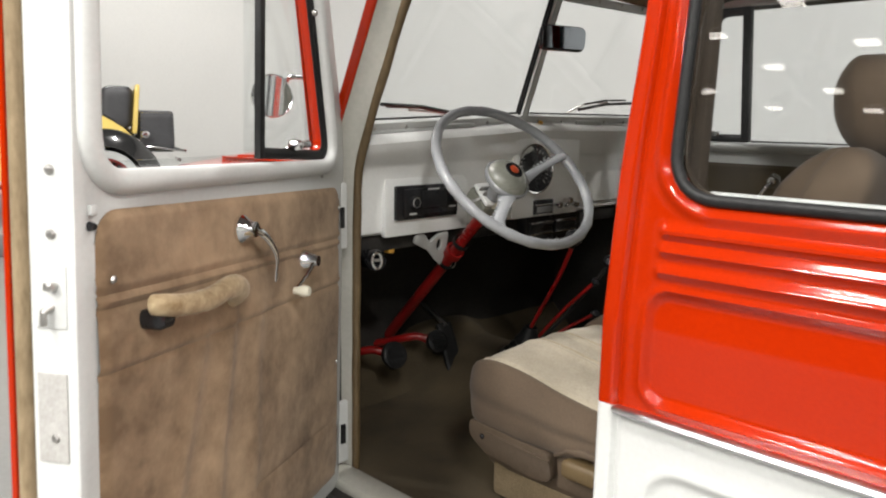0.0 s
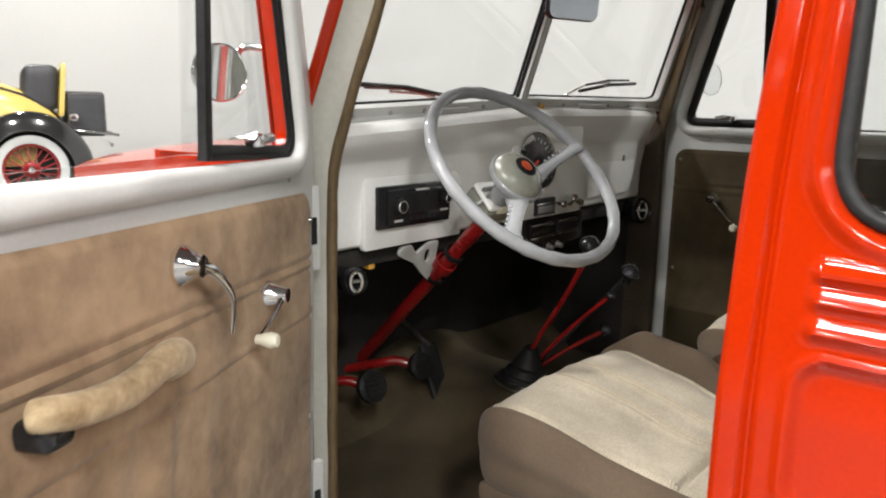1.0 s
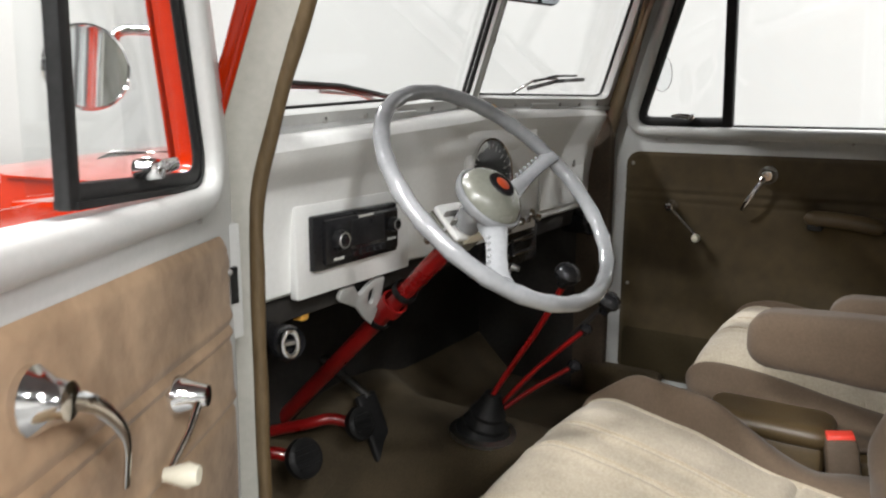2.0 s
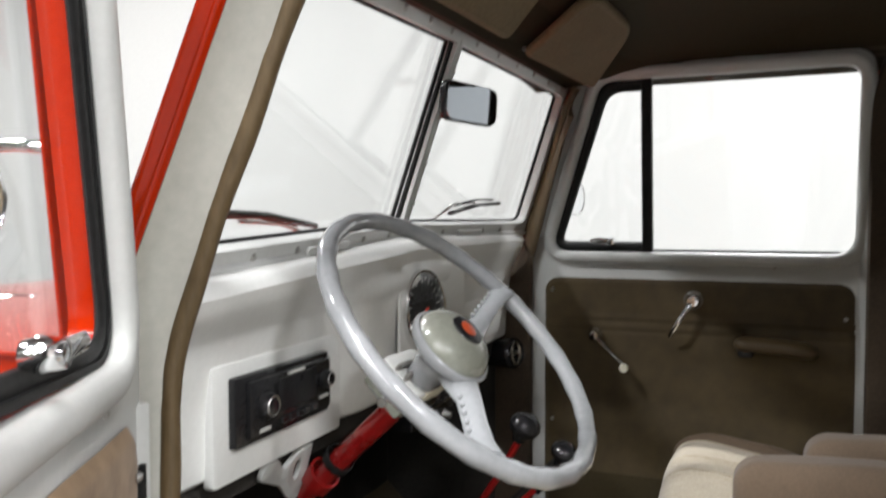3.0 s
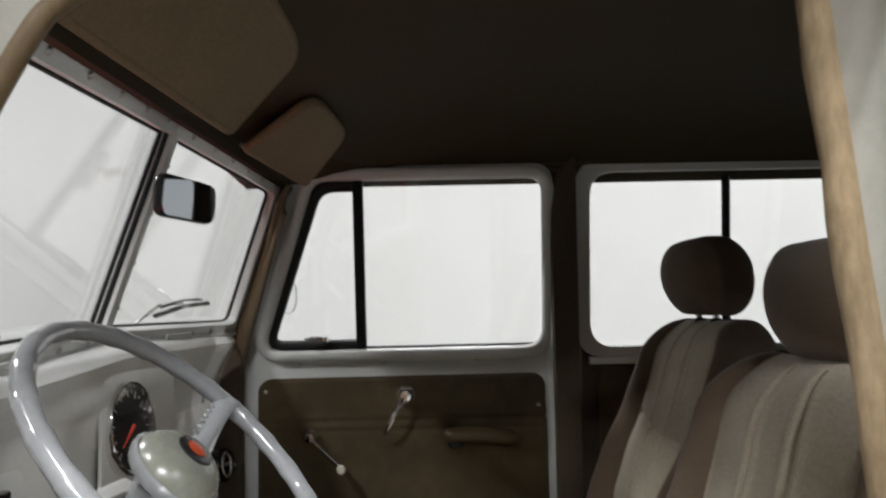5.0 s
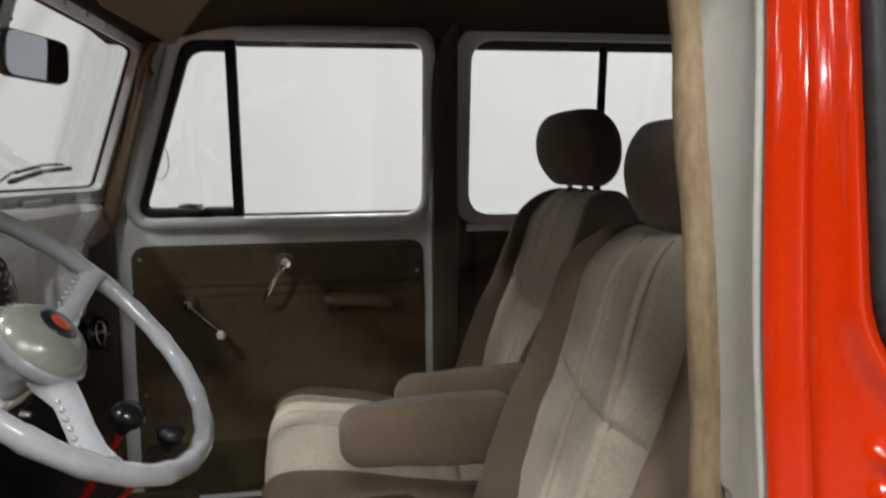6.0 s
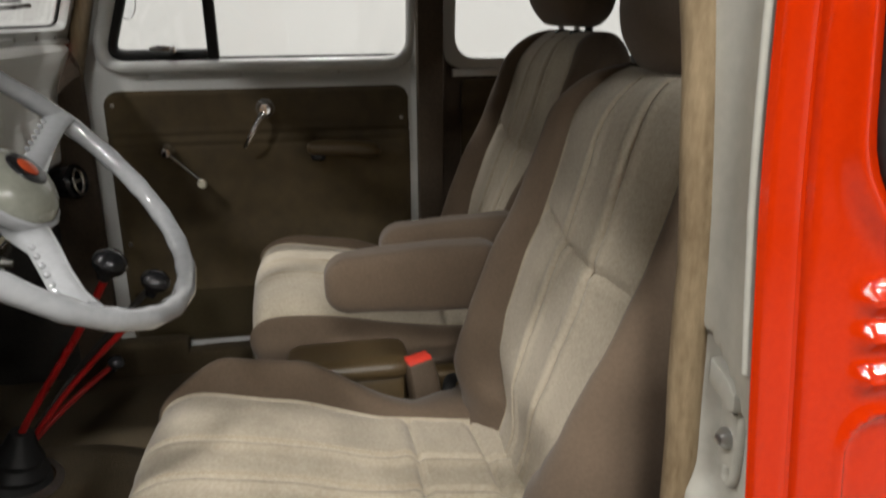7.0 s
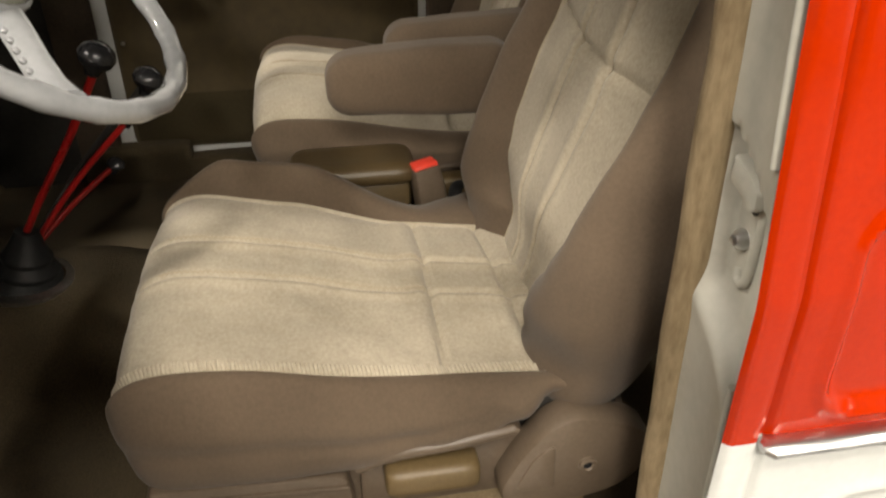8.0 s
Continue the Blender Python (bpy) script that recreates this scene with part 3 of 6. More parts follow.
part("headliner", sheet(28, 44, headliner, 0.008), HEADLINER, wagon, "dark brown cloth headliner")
part("roof", sheet(24, 30, lambda u, v: Vector((lerp(-0.045, mir(-0.045), u), lerp(2.05, -1.32, v), 1.652 + 0.13 * (1 - abs(2 * u - 1) ** 4) * smoothstep(-0.05, 0.2, v))), 0.01), RED, wagon, "glossy red steel roof")
part("roof_lining", sheet(24, 30, lambda u, v: Vector((lerp(-0.02, mir(-0.02), u), lerp(2.03, -1.30, v), 1.636 + 0.13 * (1 - abs(2 * u - 1) ** 4) * smoothstep(-0.05, 0.2, v))), 0.004), HEADLINER, wagon)
part("tailgate", slab([(0.0, 0.45), (mir(0.0), 0.45), (mir(0.0), 1.70), (0.0, 1.70)], [rrect((0.12, 1.20), (mir(0.12), 1.62), 0.06)], 0.04, Matrix(((1, 0, 0, 0), (0, 0, 1, -1.32), (0, 1, 0, 0), (0, 0, 0, 1)))), RED, wagon, "glossy red tailgate")
part("tailgate_glass", slab(rrect((0.11, 1.19), (mir(0.11), 1.63), 0.06), (), 0.005, Matrix(((1, 0, 0, 0), (0, 0, 1, -1.302), (0, 1, 0, 0), (0, 0, 0, 1)))), GLASS, wagon).visible_shadow = False
for sx in (-1, 1):
    xa, xb = 0.0, 0.075
    rail = sheet(30, 6, lambda u, v: Vector(((lerp(0.03, 0.07, v) + 0.01 * math.sin(v * 3.1)) if sx < 0 else mir(lerp(0.03, 0.07, v) + 0.01 * math.sin(v * 3.1)), lerp(1.86, 1.2, u), lerp(1.60 if sx < 0 else 1.656, 1.69, v))), 0.006)
    part("roof_rail", rail, TRIMBROWN, wagon, "brown cloth roof rail")

# floor, tunnel, toe board, firewall
part("floor_pan", rbox((-0.055, -1.3, 0.42), (mir(-0.055), 2.16, 0.50), 0.004), BLACKMATT, wagon)


def carpet_z(x, y):
    z = 0.512
    toe = max(0.0, y - 2.30)
    z += 0.95 * toe
    hump = math.exp(-((x - 0.69) / 0.17) ** 4)
    z += hump * (0.13 * smoothstep(1.55, 2.0, y)) * (1 - smoothstep(2.3, 2.5, y))
    return z + 0.003 * noise.noise(Vector((x * 7, y * 7, 0)))


part("carpet", sheet(50, 60, lambda u, v: Vector((lerp(0.03, mir(0.03), u), lerp(1.0, 2.42, v), carpet_z(lerp(0.03, mir(0.03), u), lerp(1.0, 2.42, v)))), 0.012), CARPET, wagon, "worn brown cut-pile carpet over floor and tunnel")
part("rear_carpet", rbox((0.0, -1.28, 0.5), (mir(0.0), 1.0, 0.515), 0.003), CARPET, wagon)
part("toe_board", sheet(20, 8, lambda u, v: Vector((lerp(0.03, mir(0.03), u), lerp(2.415, 2.5, v), carpet_z(lerp(0.03, mir(0.03), u), lerp(2.415, 2.5, v)) - 0.006)), 0.01), BLACKMATT, wagon, "black painted toe board")
part("firewall", rbox((0.01, 2.42, 0.5), (mir(0.01), 2.46, 1.185), 0.01), BLACKMATT, wagon, "black painted firewall")
for sx in (-1, 1):
    a, b = (-0.02, 0.035) if sx < 0 else (mir(0.035), mir(-0.02))
    part("kick_panel", rbox((a + (0.03 if sx < 0 else 0), 2.06, 0.47), (b - (0.03 if sx > 0 else 0), 2.44, 1.195), 0.008), BLACKMATT, wagon, "black kick panel")
    sill = rbox((a - 0.01, 1.31, 0.47), (b, 2.06, 0.525), 0.01)
    if sx > 0:
        part("pillar_cover", rbox((1.30, 2.028, 0.5), (1.334, 2.12, 1.30), 0.008), TRIMBROWN, wagon, "dark brown pillar cover")
        part("low_carpet", soft((1.285, 1.29, 0.50), (1.339, 1.88, 0.567), 0.012, 5), CARPET, wagon)
        part("side_carpet", soft((1.285, 1.87, 0.50), (1.338, 2.08, 0.60), 0.015, 5), CARPET, wagon, "brown carpet beside the door")
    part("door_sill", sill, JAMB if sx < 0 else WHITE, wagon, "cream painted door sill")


# windscreen: two flat panes in a shallow vee
def screen(x, h):
    """A point of the windscreen: x across, h from 0 (base) to 1 (top)."""
    d = abs(x - XC)
    drop = (0.016 + 0.014 * h) * max(0.0, XC - x) / 0.37
    return Vector((x, lerp(2.096, 1.995, h) - 0.062 * d, lerp(1.318, 1.612, h) - drop))


def screen_plate(outline, holes, depth, off, bev=0.0):
    way = Vector((0, 0.94, 0.34))

    def w(v):
        p = screen(v.x, v.y)
        return p + way * (off + v.z)
    return slab(outline, holes, depth, None, bev, w)


HALF_B, HALF_T = 0.632, 0.611
for sx in (-1, 1):
    def X(d):
        return XC + sx * d
    hole = rounded([(X(0.013), 0.0), (X(HALF_B - 0.02), 0.0), (X(HALF_T - 0.02), 1.0), (X(0.013), 1.0)], [0.006, 0.05, 0.04, 0.006], 6)
    out = [(X(0.0), -0.09), (X(0.3), -0.095), (X(HALF_B + 0.012), -0.10), (X(HALF_T + 0.012), 1.062), (X(0.3), 1.062), (X(0.0), 1.062)]
    part("windscreen_frame", screen_plate(out, [hole], 0.02, -0.02, 0.003), WHITE, wagon, "white painted windscreen frame with screws")
    seal = [screen(a, b) for a, b in hole]
    part("windscreen_seal", tube([p + Vector((0, 0.002, 0)) for p in seal], 0.0036, 6, closed=True), RUBBER, wagon, "black rubber windscreen seal")
    ob = part("windscreen_glass", screen_plate(rounded([(X(0.006), -0.02), (X(HALF_B), -0.02), (X(HALF_T), 1.02), (X(0.006), 1.02)], 0.01), (), 0.005, 0.004), GLASS, wagon)
    ob.visible_shadow = False
    n = 6
    for k in range(n):
        d = 0.06 + k * 0.1
        part("screw", screw(screen(X(d), -0.05) + Vector((0, -0.02, -0.005)), (0, -0.94, -0.34), 0.005), STEEL, wagon)
        part("screw", screw(screen(X(d), 1.035) + Vector((0, -0.02, -0.005)), (0, -0.94, -0.34), 0.005), STEEL, wagon)
    for h in (0.15, 0.4, 0.65, 0.9):
        part("screw", screw(screen(X(lerp(HALF_B, HALF_T, h)), h) + Vector((0, -0.02, -0.005)), (0, -0.94, -0.34), 0.005), STEEL, wagon)
    # ledge at the screen's foot and wiper
    part("wiper_cover", screen_plate(rrect((X(0.22), -0.085), (X(0.34), -0.03), 0.008), (), 0.006, -0.027, 0.002), WHITE, wagon)
    part("lower_moulding", tube([screen(X(d), -0.085) + Vector((0, -0.02, -0.004)) for d in (0, 0.2, 0.4, HALF_B + 0.02)], 0.006, 8), WHITE, wagon)
part("divider", tube([screen(XC, h) + Vector((0, -0.012, -0.003)) for h in (-0.05, 0.5, 1.05)], 0.0095, 8, flat=0.7), WHITE, wagon, "white painted windscreen divider")
part("divider_rubber", tube([screen(XC - 0.015, h) + Vector((0, -0.008, -0.003)) for h in (0.0, 0.5, 1.0)], 0.0040, 8), RUBBER, wagon)
for h in (0.12, 0.35, 0.6, 0.85):
    part("screw", screw(screen(XC + 0.006, h) + Vector((0, -0.02, -0.006)), (0, -0.94, -0.34), 0.004), STEEL, wagon)
# brown trim between windscreen frame and windlace, both sides, and above the screen
for sx in (-1, 1):
    def pillar(u, v, sx=sx):
        p = screen(XC + sx * (lerp(HALF_B, HALF_T, u) + 0.006), lerp(-0.1, 1.1, u)) + Vector((0, -0.018, -0.006))
        q = Vector((XC + sx * (XC - (0.050 if sx < 0 else 0.034) - lean(lerp(1.2, 1.58, u)) * (0.6 if sx < 0 else 1.0)), lerp(2.016, 1.884, u) if sx < 0 else lerp(2.028, 1.914, u), lerp(1.21, 1.56 if sx < 0 else 1.60, u)))
        r = p.lerp(q, v)
        bulge = math.sin(v * math.pi) if sx > 0 else 0.0
        return r + Vector((-sx * 0.012 * bulge, -0.01 * bulge, 0))
    part("pillar_trim", sheet(16, 8, pillar, 0.004), PILLARBROWN, wagon, "brown cloth pillar trim")
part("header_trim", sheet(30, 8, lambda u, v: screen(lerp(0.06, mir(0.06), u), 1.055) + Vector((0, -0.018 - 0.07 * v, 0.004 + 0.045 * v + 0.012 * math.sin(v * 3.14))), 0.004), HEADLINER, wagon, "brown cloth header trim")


# wipers
for sx in (-1, 1):
    a = screen(XC + sx * 0.24 + 0.05 * (sx < 0), 0.02) + Vector((0, 0.03, 0.0))
    if sx < 0:
        p0, p1 = screen(XC - 0.22, -0.02), screen(XC - 0.50, 0.085)
    else:
        p0, p1 = screen(XC + 0.30, 0.02), screen(XC + 0.555, 0.105)
    off = Vector((0, 0.035, 0.01))
    w = thing("windscreen_wiper", "black wiper blade on a thin metal arm", "wiper", p0 + off)
    part("blade", tube([p0 + off, p0.lerp(p1, 0.5) + off + Vector((0, 0, 0.006)), p1 + off], 0.0065, 6, flat=0.7), RUBBER, w)
    up = Vector((0, 0.004, 0.0)) if sx > 0 else Vector((0, 0.012, -0.014))
    part("blade_back", tube([p0.lerp(p1, 0.12) + off + up + Vector((0, 0, 0.013)), p0.lerp(p1, 0.5) + off + up + Vector((0, 0, 0.018)), p0.lerp(p1, 0.9) + off + up + Vector((0, 0, 0.011))], 0.003, 6), BLACKP, w, "black blade holder")
    part("arm", tube([p0 + off * 1.2 + Vector((-0.05 * sx, 0.02, -0.02)), p0.lerp(p1, 0.2) + off * 1.4 + up + Vector((0, 0, 0.010)), p0.lerp(p1, 0.6) + off * 1.3 + up + Vector((0, 0, 0.008))], 0.003, 6), STEEL, w, "bare steel wiper arm")

# cowl, bonnet, front wings
def bonnet(u, v):
    y = lerp(2.46, 3.5, v)
    half = lerp(0.54, 0.40, v)
    a = 2 * u - 1
    s = abs(a)
    flat = min(s / 0.72, 1.0)
    x = XC + math.copysign(half * (flat if s < 0.72 else 1.0 + 0.02 * (s - 0.72)), a)
    top = lerp(1.228, 1.13, v ** 1.3) - 0.05 * flat ** 3
    drop = max(0.0, (s - 0.72) / 0.28)
    return Vector((x, y, top - 0.30 * drop))


for sx in (-1, 1):
    xo = 0.002 if sx < 0 else mir(0.002)
    part("cowl_side", sheet(4, 10, lambda u, v: Vector((xo + sx * 0.012 * math.sin(v * 3.1), lerp(2.09, 2.5, u), lerp(0.45, 1.199, v))), 0.005), RED, wagon, "glossy red cowl side")
part("bonnet", sheet(36, 24, bonnet, 0.004), RED, wagon, "glossy red bonnet")
part("cowl", sheet(24, 6, lambda u, v: Vector((lerp(-0.012, mir(-0.012), u), lerp(2.10, 2.48, v), 1.205 + 0.02 * (1 - (2 * u - 1) ** 4) - 0.006 * v)), 0.004), RED, wagon, "glossy red cowl")
for sx in (-1, 1):
    def wing(u, v, sx=sx):
        y = lerp(2.48, 3.55, v)
        a = u * math.pi / 2
        z = lerp(0.98, 0.90, v) + 0.06 * math.sin(v * math.pi)
        return Vector((XC + sx * (0.36 + 0.40 * math.sin(a)), y, z - 0.35 * (1 - math.cos(a))))
    part("front_wing", sheet(14, 18, wing, 0.004), RED, wagon, "glossy red front wing")
    hx = XC + sx * 0.40
    part("bonnet_hinge", tube([(hx, 2.42, 1.200), (hx, 2.46, 1.209), (hx, 2.62, 1.204), (hx, 2.66, 1.192)], 0.01, 8), CHROME, wagon, "chrome bonnet catch")
for sx in (-1, 1):
    for y in (0.15, 3.0):
        wl = part("wheel", lathe([(0.1, 0.09), (0.2, 0.1), (0.33, 0.09), (0.36, 0.05), (0.36, -0.05), (0.33, -0.09), (0.1, -0.09)], 28, aim((XC + sx * 0.60, y, 0.36), (sx, 0, 0))), RUBBER, wagon, "black tyre on a steel wheel")
        part("rim", lathe([(0.0, 0.10), (0.06, 0.11), (0.1, 0.09), (0.2, 0.105), (0.2, 0.09)], 24, aim((XC + sx * 0.60, y, 0.36), (sx, 0, 0))), WHITE, wl, "white steel rim")


# ---- doors ----
def door(name, label, m, d, suede, arm):
    """A door in its own frame: x from the front edge to the rear, y up from the panel's top edge, z outwards."""
    th = thing(name, label, "car door", m @ Vector((0, -0.6, 0)))

    def lw(v):
        slim = d["slim"] * smoothstep(0.5, 0.2, v.x) * smoothstep(0.0, 0.05, v.y)
        return Vector((v.x, v.y, (v.z * (1 - slim) if v.z > 0.004 else v.z) - d["lean"] * max(0.0, v.y - 0.06)))

    def add(nm, bm, mat, parent=th, lab="", **k):
        for v in bm.verts:
            v.co = m @ lw(v.co)
        return part(nm, bm, mat, parent, lab, **k)

    W, s0, s1 = d["w"], d["s0"], d["s1"]
    top = d["top"]
    hole = rounded(d["hole"], [0.05, 0.05, 0.035, 0.035], 8)
    outline = rounded([(s0, -0.64), (s1, -0.64), (s1, top + 0.032), (d["hole"][3][0] - 0.07, top + 0.032), (s0, d["hole"][0][1] + 0.05)], [0.03, 0.03, 0.05, 0.05, 0.08], 6)
    add("shell", slab(outline, [hole], d["thick"], None, 0.006), WHITE, th, "white painted inner door shell")
    cx = sum(p[0] for p in hole) / len(hole)
    cy = sum(p[1] for p in hole) / len(hole)

    def grown(loop, g):
        out = []
        n = len(loop)
        for i in range(n):
            t = Vector(loop[(i + 1) % n]) - Vector(loop[i - 1])
            q = Vector((t.y, -t.x)).normalized() * g
            p = Vector(loop[i])
            if (p + q - Vector((cx, cy))).length < (p - Vector((cx, cy))).length:
                q = -q
            out.append(tuple(p + q) if g > 0 else tuple(p - q))
        return out
    lip = grown(hole, 0.012)
    add("window_lip", tube([(x, y, -0.001) for x, y in lip], 0.0155, 10, closed=True, flat=1.0), WHITE, th, "white rounded lip round the window")
    skin = rounded([(s0 - 0.01, -0.66), (s1 + 0.004, -0.66), (s1 + 0.004, top + 0.05), (d["hole"][3][0] - 0.06, top + 0.05), (s0 - 0.01, d["hole"][0][1] + 0.06)], [0.03, 0.03, 0.05, 0.05, 0.1], 6)
    inner = [(x, y - d["drop"] * smoothstep(0.16, 0.05, y)) for x, y in grown(hole, d["rim"])]
    add("skin", slab(skin, [inner], 0.008, Matrix.Translation((0, 0, d["skin"])), 0.002), RED, th, "glossy red outer door skin")

    # trim panel with pleats
    def pan(u, v):
        s, h = u * W, -v * 0.605
        rise = d["rise"] * lerp(1.0, 0.35, u) * (1 - smoothstep(0.0, 0.12, v))
        z = -0.007
        for k, hh in enumerate(d["pleats"]):
            z -= d["fold"] * (0.005 * math.exp(-((h - hh) / 0.006) ** 2) - 0.006 * math.exp(-((h - hh + 0.010) / 0.004) ** 2))
        z -= 0.0035 * noise.noise(Vector((s * 6, h * 6, 3.0)))
        z -= 0.006 * math.exp(-((h - d["arm"][1] + 0.03) / 0.05) ** 2) * math.exp(-((s - (d["arm"][0] + d["arm"][2]) / 2) / 0.2) ** 2)
        # slack folds below the armrest; the largest shapes in a slanting light streak
        for c0, c1, hw, amp in d["folds"]:
            c = lerp(c0, c1, smoothstep(-0.13, -0.52, h))
            z -= amp * smoothstep(-0.12, -0.20, h) * smoothstep(-0.58, -0.46, h) * (math.exp(-((s - c) / hw) ** 2) if s > c else math.exp(-((s - c) / (0.4 * hw)) ** 2))
        e = rdist(s, h, 0, W, -0.605, 0.0, 0.035)
        z += 0.0055 * smoothstep(-0.010, 0.0, e)
        if e > 0:
            k = 0.035
            c = Vector((min(max(s, k), W - k), min(max(h, -0.605 + k), -k)))
            p = c + (Vector((s, h)) - c).normalized() * k
            s, h, z = p.x, p.y, -0.0012
        return Vector((s, h + rise, z))
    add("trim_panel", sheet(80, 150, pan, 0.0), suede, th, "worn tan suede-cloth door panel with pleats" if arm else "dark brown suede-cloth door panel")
    def kick(u, v):
        s, h = lerp(0.012, W - 0.012, u), lerp(-0.47, -0.598, v)
        e = rdist(s, h, 0.008, W - 0.008, -0.60, -0.465, 0.03)
        return Vector((s, h, -0.0125 + 0.006 * smoothstep(-0.008, 0.0, e) - 0.0015 * noise.noise(Vector((s * 30, h * 30, 0)))))
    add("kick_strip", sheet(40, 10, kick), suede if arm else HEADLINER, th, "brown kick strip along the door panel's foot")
    for s, h in ((0.02, -0.03), (W - 0.02, -0.075), (0.02, -0.35), (W - 0.02, -0.42), (W * 0.45, -0.59)):
        add("panel_screw", lathe([(0, -0.004), (0.003, -0.003), (0.005, 0.0)], 8, Matrix.Translation((s, h, -0.009))), STEEL, th)
    # vent window
    vb = d["bar"]
    hl = d["hole"]
    add("vent_bar", rbox((vb - d["barw"], hl[0][1], 0.004 if arm else -0.004), (vb + d["barw"], top, 0.022), 0.003), RUBBER, th, "black vent window bar")
    inset = 0.012 if arm else 0.006
    front = rounded([(vb, hl[0][1] + 0.010), (hl[0][0] + inset, hl[0][1] + 0.010), (hl[3][0] + inset, top - 0.010), (vb, top - 0.010)], [0.0, 0.045, 0.045, 0], 8)
    add("vent_gasket", tube([(x, y, 0.014) for x, y in front], d["gasket"], 10), RUBBER, th, "black rubber vent gasket")
    nb = len(front) - 1

    def reveal(u, v):
        i = min(int(u * nb), nb - 1)
        p = Vector(front[i]).lerp(Vector(front[i + 1]), u * nb - i)
        c = Vector(((vb + hl[0][0]) / 2 + 0.04, (hl[0][1] + top) / 2))
        p = p + (p - c).normalized() * 0.004
        return Vector((p.x, p.y, lerp(0.0, d["thick"] + 0.004, v)))
    cut = 0.42 if arm else 1.0
    add("vent_channel", sheet(nb, 2, lambda u, v: reveal(u, v * cut), 0.006), RUBBER, th, "black rubber vent channel")
    if arm:
        add("vent_flange", sheet(nb, 2, lambda u, v: reveal(u, lerp(cut, 1.1, v)), 0.004), RED, th, "red painted flange of the outer skin")
    vent = add("vent_glass", slab(front, (), 0.004, Matrix.Translation((0, 0, 0.055 if arm else 0.016))), GLASS, th)
    vent.visible_shadow = False
    lx = (vb + hl[0][0]) / 2 + 0.035
    ly = hl[0][1] + 0.026
    add("vent_latch", join(lathe([(0, -0.02), (0.008, -0.018), (0.011, -0.005), (0.008, 0.012)], 12, Matrix.Translation((lx, ly, 0.0))),
                               tube([(lx, ly, -0.012), (lx - 0.03, ly + 0.004, -0.018), (lx - 0.05, ly + 0.002, -0.012)], [0.007, 0.006, 0.004], 8, flat=0.6)), CHROME, th, "small chrome vent latch")
    # main glass and its sill seal
    gt = d["glass_top"]
    main = add("window_glass", slab([(vb, hl[0][1] - 0.03), (hl[1][0] + 0.01, hl[1][1] - 0.03), (hl[1][0] + 0.01, gt - hl[0][1] + hl[1][1]), (vb, gt)], (), 0.005, Matrix.Translation((0, 0, 0.022))), GLASS, th)
    main.visible_shadow = False
    ha, hb = lerp(hl[0][1], hl[1][1], (vb - hl[0][0]) / (hl[1][0] - hl[0][0])), hl[1][1]
    add("sill_seal", slab([(vb, ha - 0.016), (hl[1][0], hb - 0.016), (hl[1][0], hb + d["seal"]), (vb, ha + d["seal"])], (), 0.010, Matrix.Translation((0, 0, 0.026)), 0.002), RUBBER, th)
    # chrome handle
    hx, hy = d["handle"]
    ex, ey = d["handle_end"]
    add("door_handle", join(lathe([(0, -0.03), (0.012, -0.029), (0.014, -0.02), (0.019, -0.012), (0.022, -0.008), (0.022, 0.0)], 20, Matrix.Translation((hx, hy, -0.004))),
                                 tube(smooth_path([(hx, hy, -0.028), (lerp(hx, ex, 0.3), lerp(hy, ey, 0.12 if arm else 0.27), -0.036), (lerp(hx, ex, 0.75), lerp(hy, ey, 0.5 if arm else 0.72), -0.038), (ex, ey, -0.028)]), [0.0075 - 0.0002 * k for k in range(19)], 10, flat=0.5)), CHROME, th, "curved chrome inside door handle")
    cx2, cy2 = d["crank"]
    kx, ky = d["knob"]
    ck = add("window_crank", join(lathe([(0, -0.034), (0.010, -0.033), (0.013, -0.022), (0.016, -0.012), (0.019, -0.006), (0.019, 0.0)], 18, Matrix.Translation((cx2, cy2, -0.004))),
                                  tube([(cx2, cy2, -0.03), (lerp(cx2, kx, 0.5), lerp(cy2, ky, 0.5), -0.03), (kx, ky, -0.024)], [0.006, 0.004, 0.004], 8, flat=0.7)), CHROME, th, "chrome window crank")
    kb = lathe([(0, -0.03), (0.008, -0.029), (0.011, -0.02), (0.007, -0.006), (0.006, 0.0)], 14, Matrix.Translation((kx, ky, -0.022)))
    add("crank_knob", kb, IVORY, ck, "ivory plastic crank knob")
    # armrest
    ax, ay, bx, by = d["arm"]
    if arm:
        # a padded grip: a broad front end on the panel, a slim bar, a blunt rear end
        line = smooth_path([(ax - 0.006, ay - 0.018, -0.004), (ax + 0.010, ay - 0.006, -0.026), (lerp(ax, bx, 0.28), lerp(ay, by, 0.28) + 0.006, -0.044), (lerp(ax, bx, 0.6), lerp(ay, by, 0.6) - 0.002, -0.050), (bx - 0.03, by - 0.002, -0.046), (bx, by + 0.002, -0.036), (bx + 0.006, by + 0.002, -0.026)], 8)
        n = len(line) - 1
        bm = tube(line, [ease([(0.0, 0.021), (0.18, 0.0195), (0.45, 0.0150), (0.80, 0.0140), (0.93, 0.0125), (1.0, 0.0065)], k / n) for k in range(n + 1)], 22, flat=0.95)
        for v in bm.verts:
            v.co += Vector((0.2, 1, 0.4)) * (0.0016 * noise.noise(v.co * 17) + 0.0007 * noise.noise(v.co * 110))
        ob = add("armrest", bm, ARM_TAN, th, "worn tan padded armrest")
        add("armrest_end", soft((bx - 0.034, by - 0.031, -0.040), (bx + 0.002, by - 0.006, -0.002), 0.009, 4), BLACKP, ob, "black plastic armrest bracket")
    else:
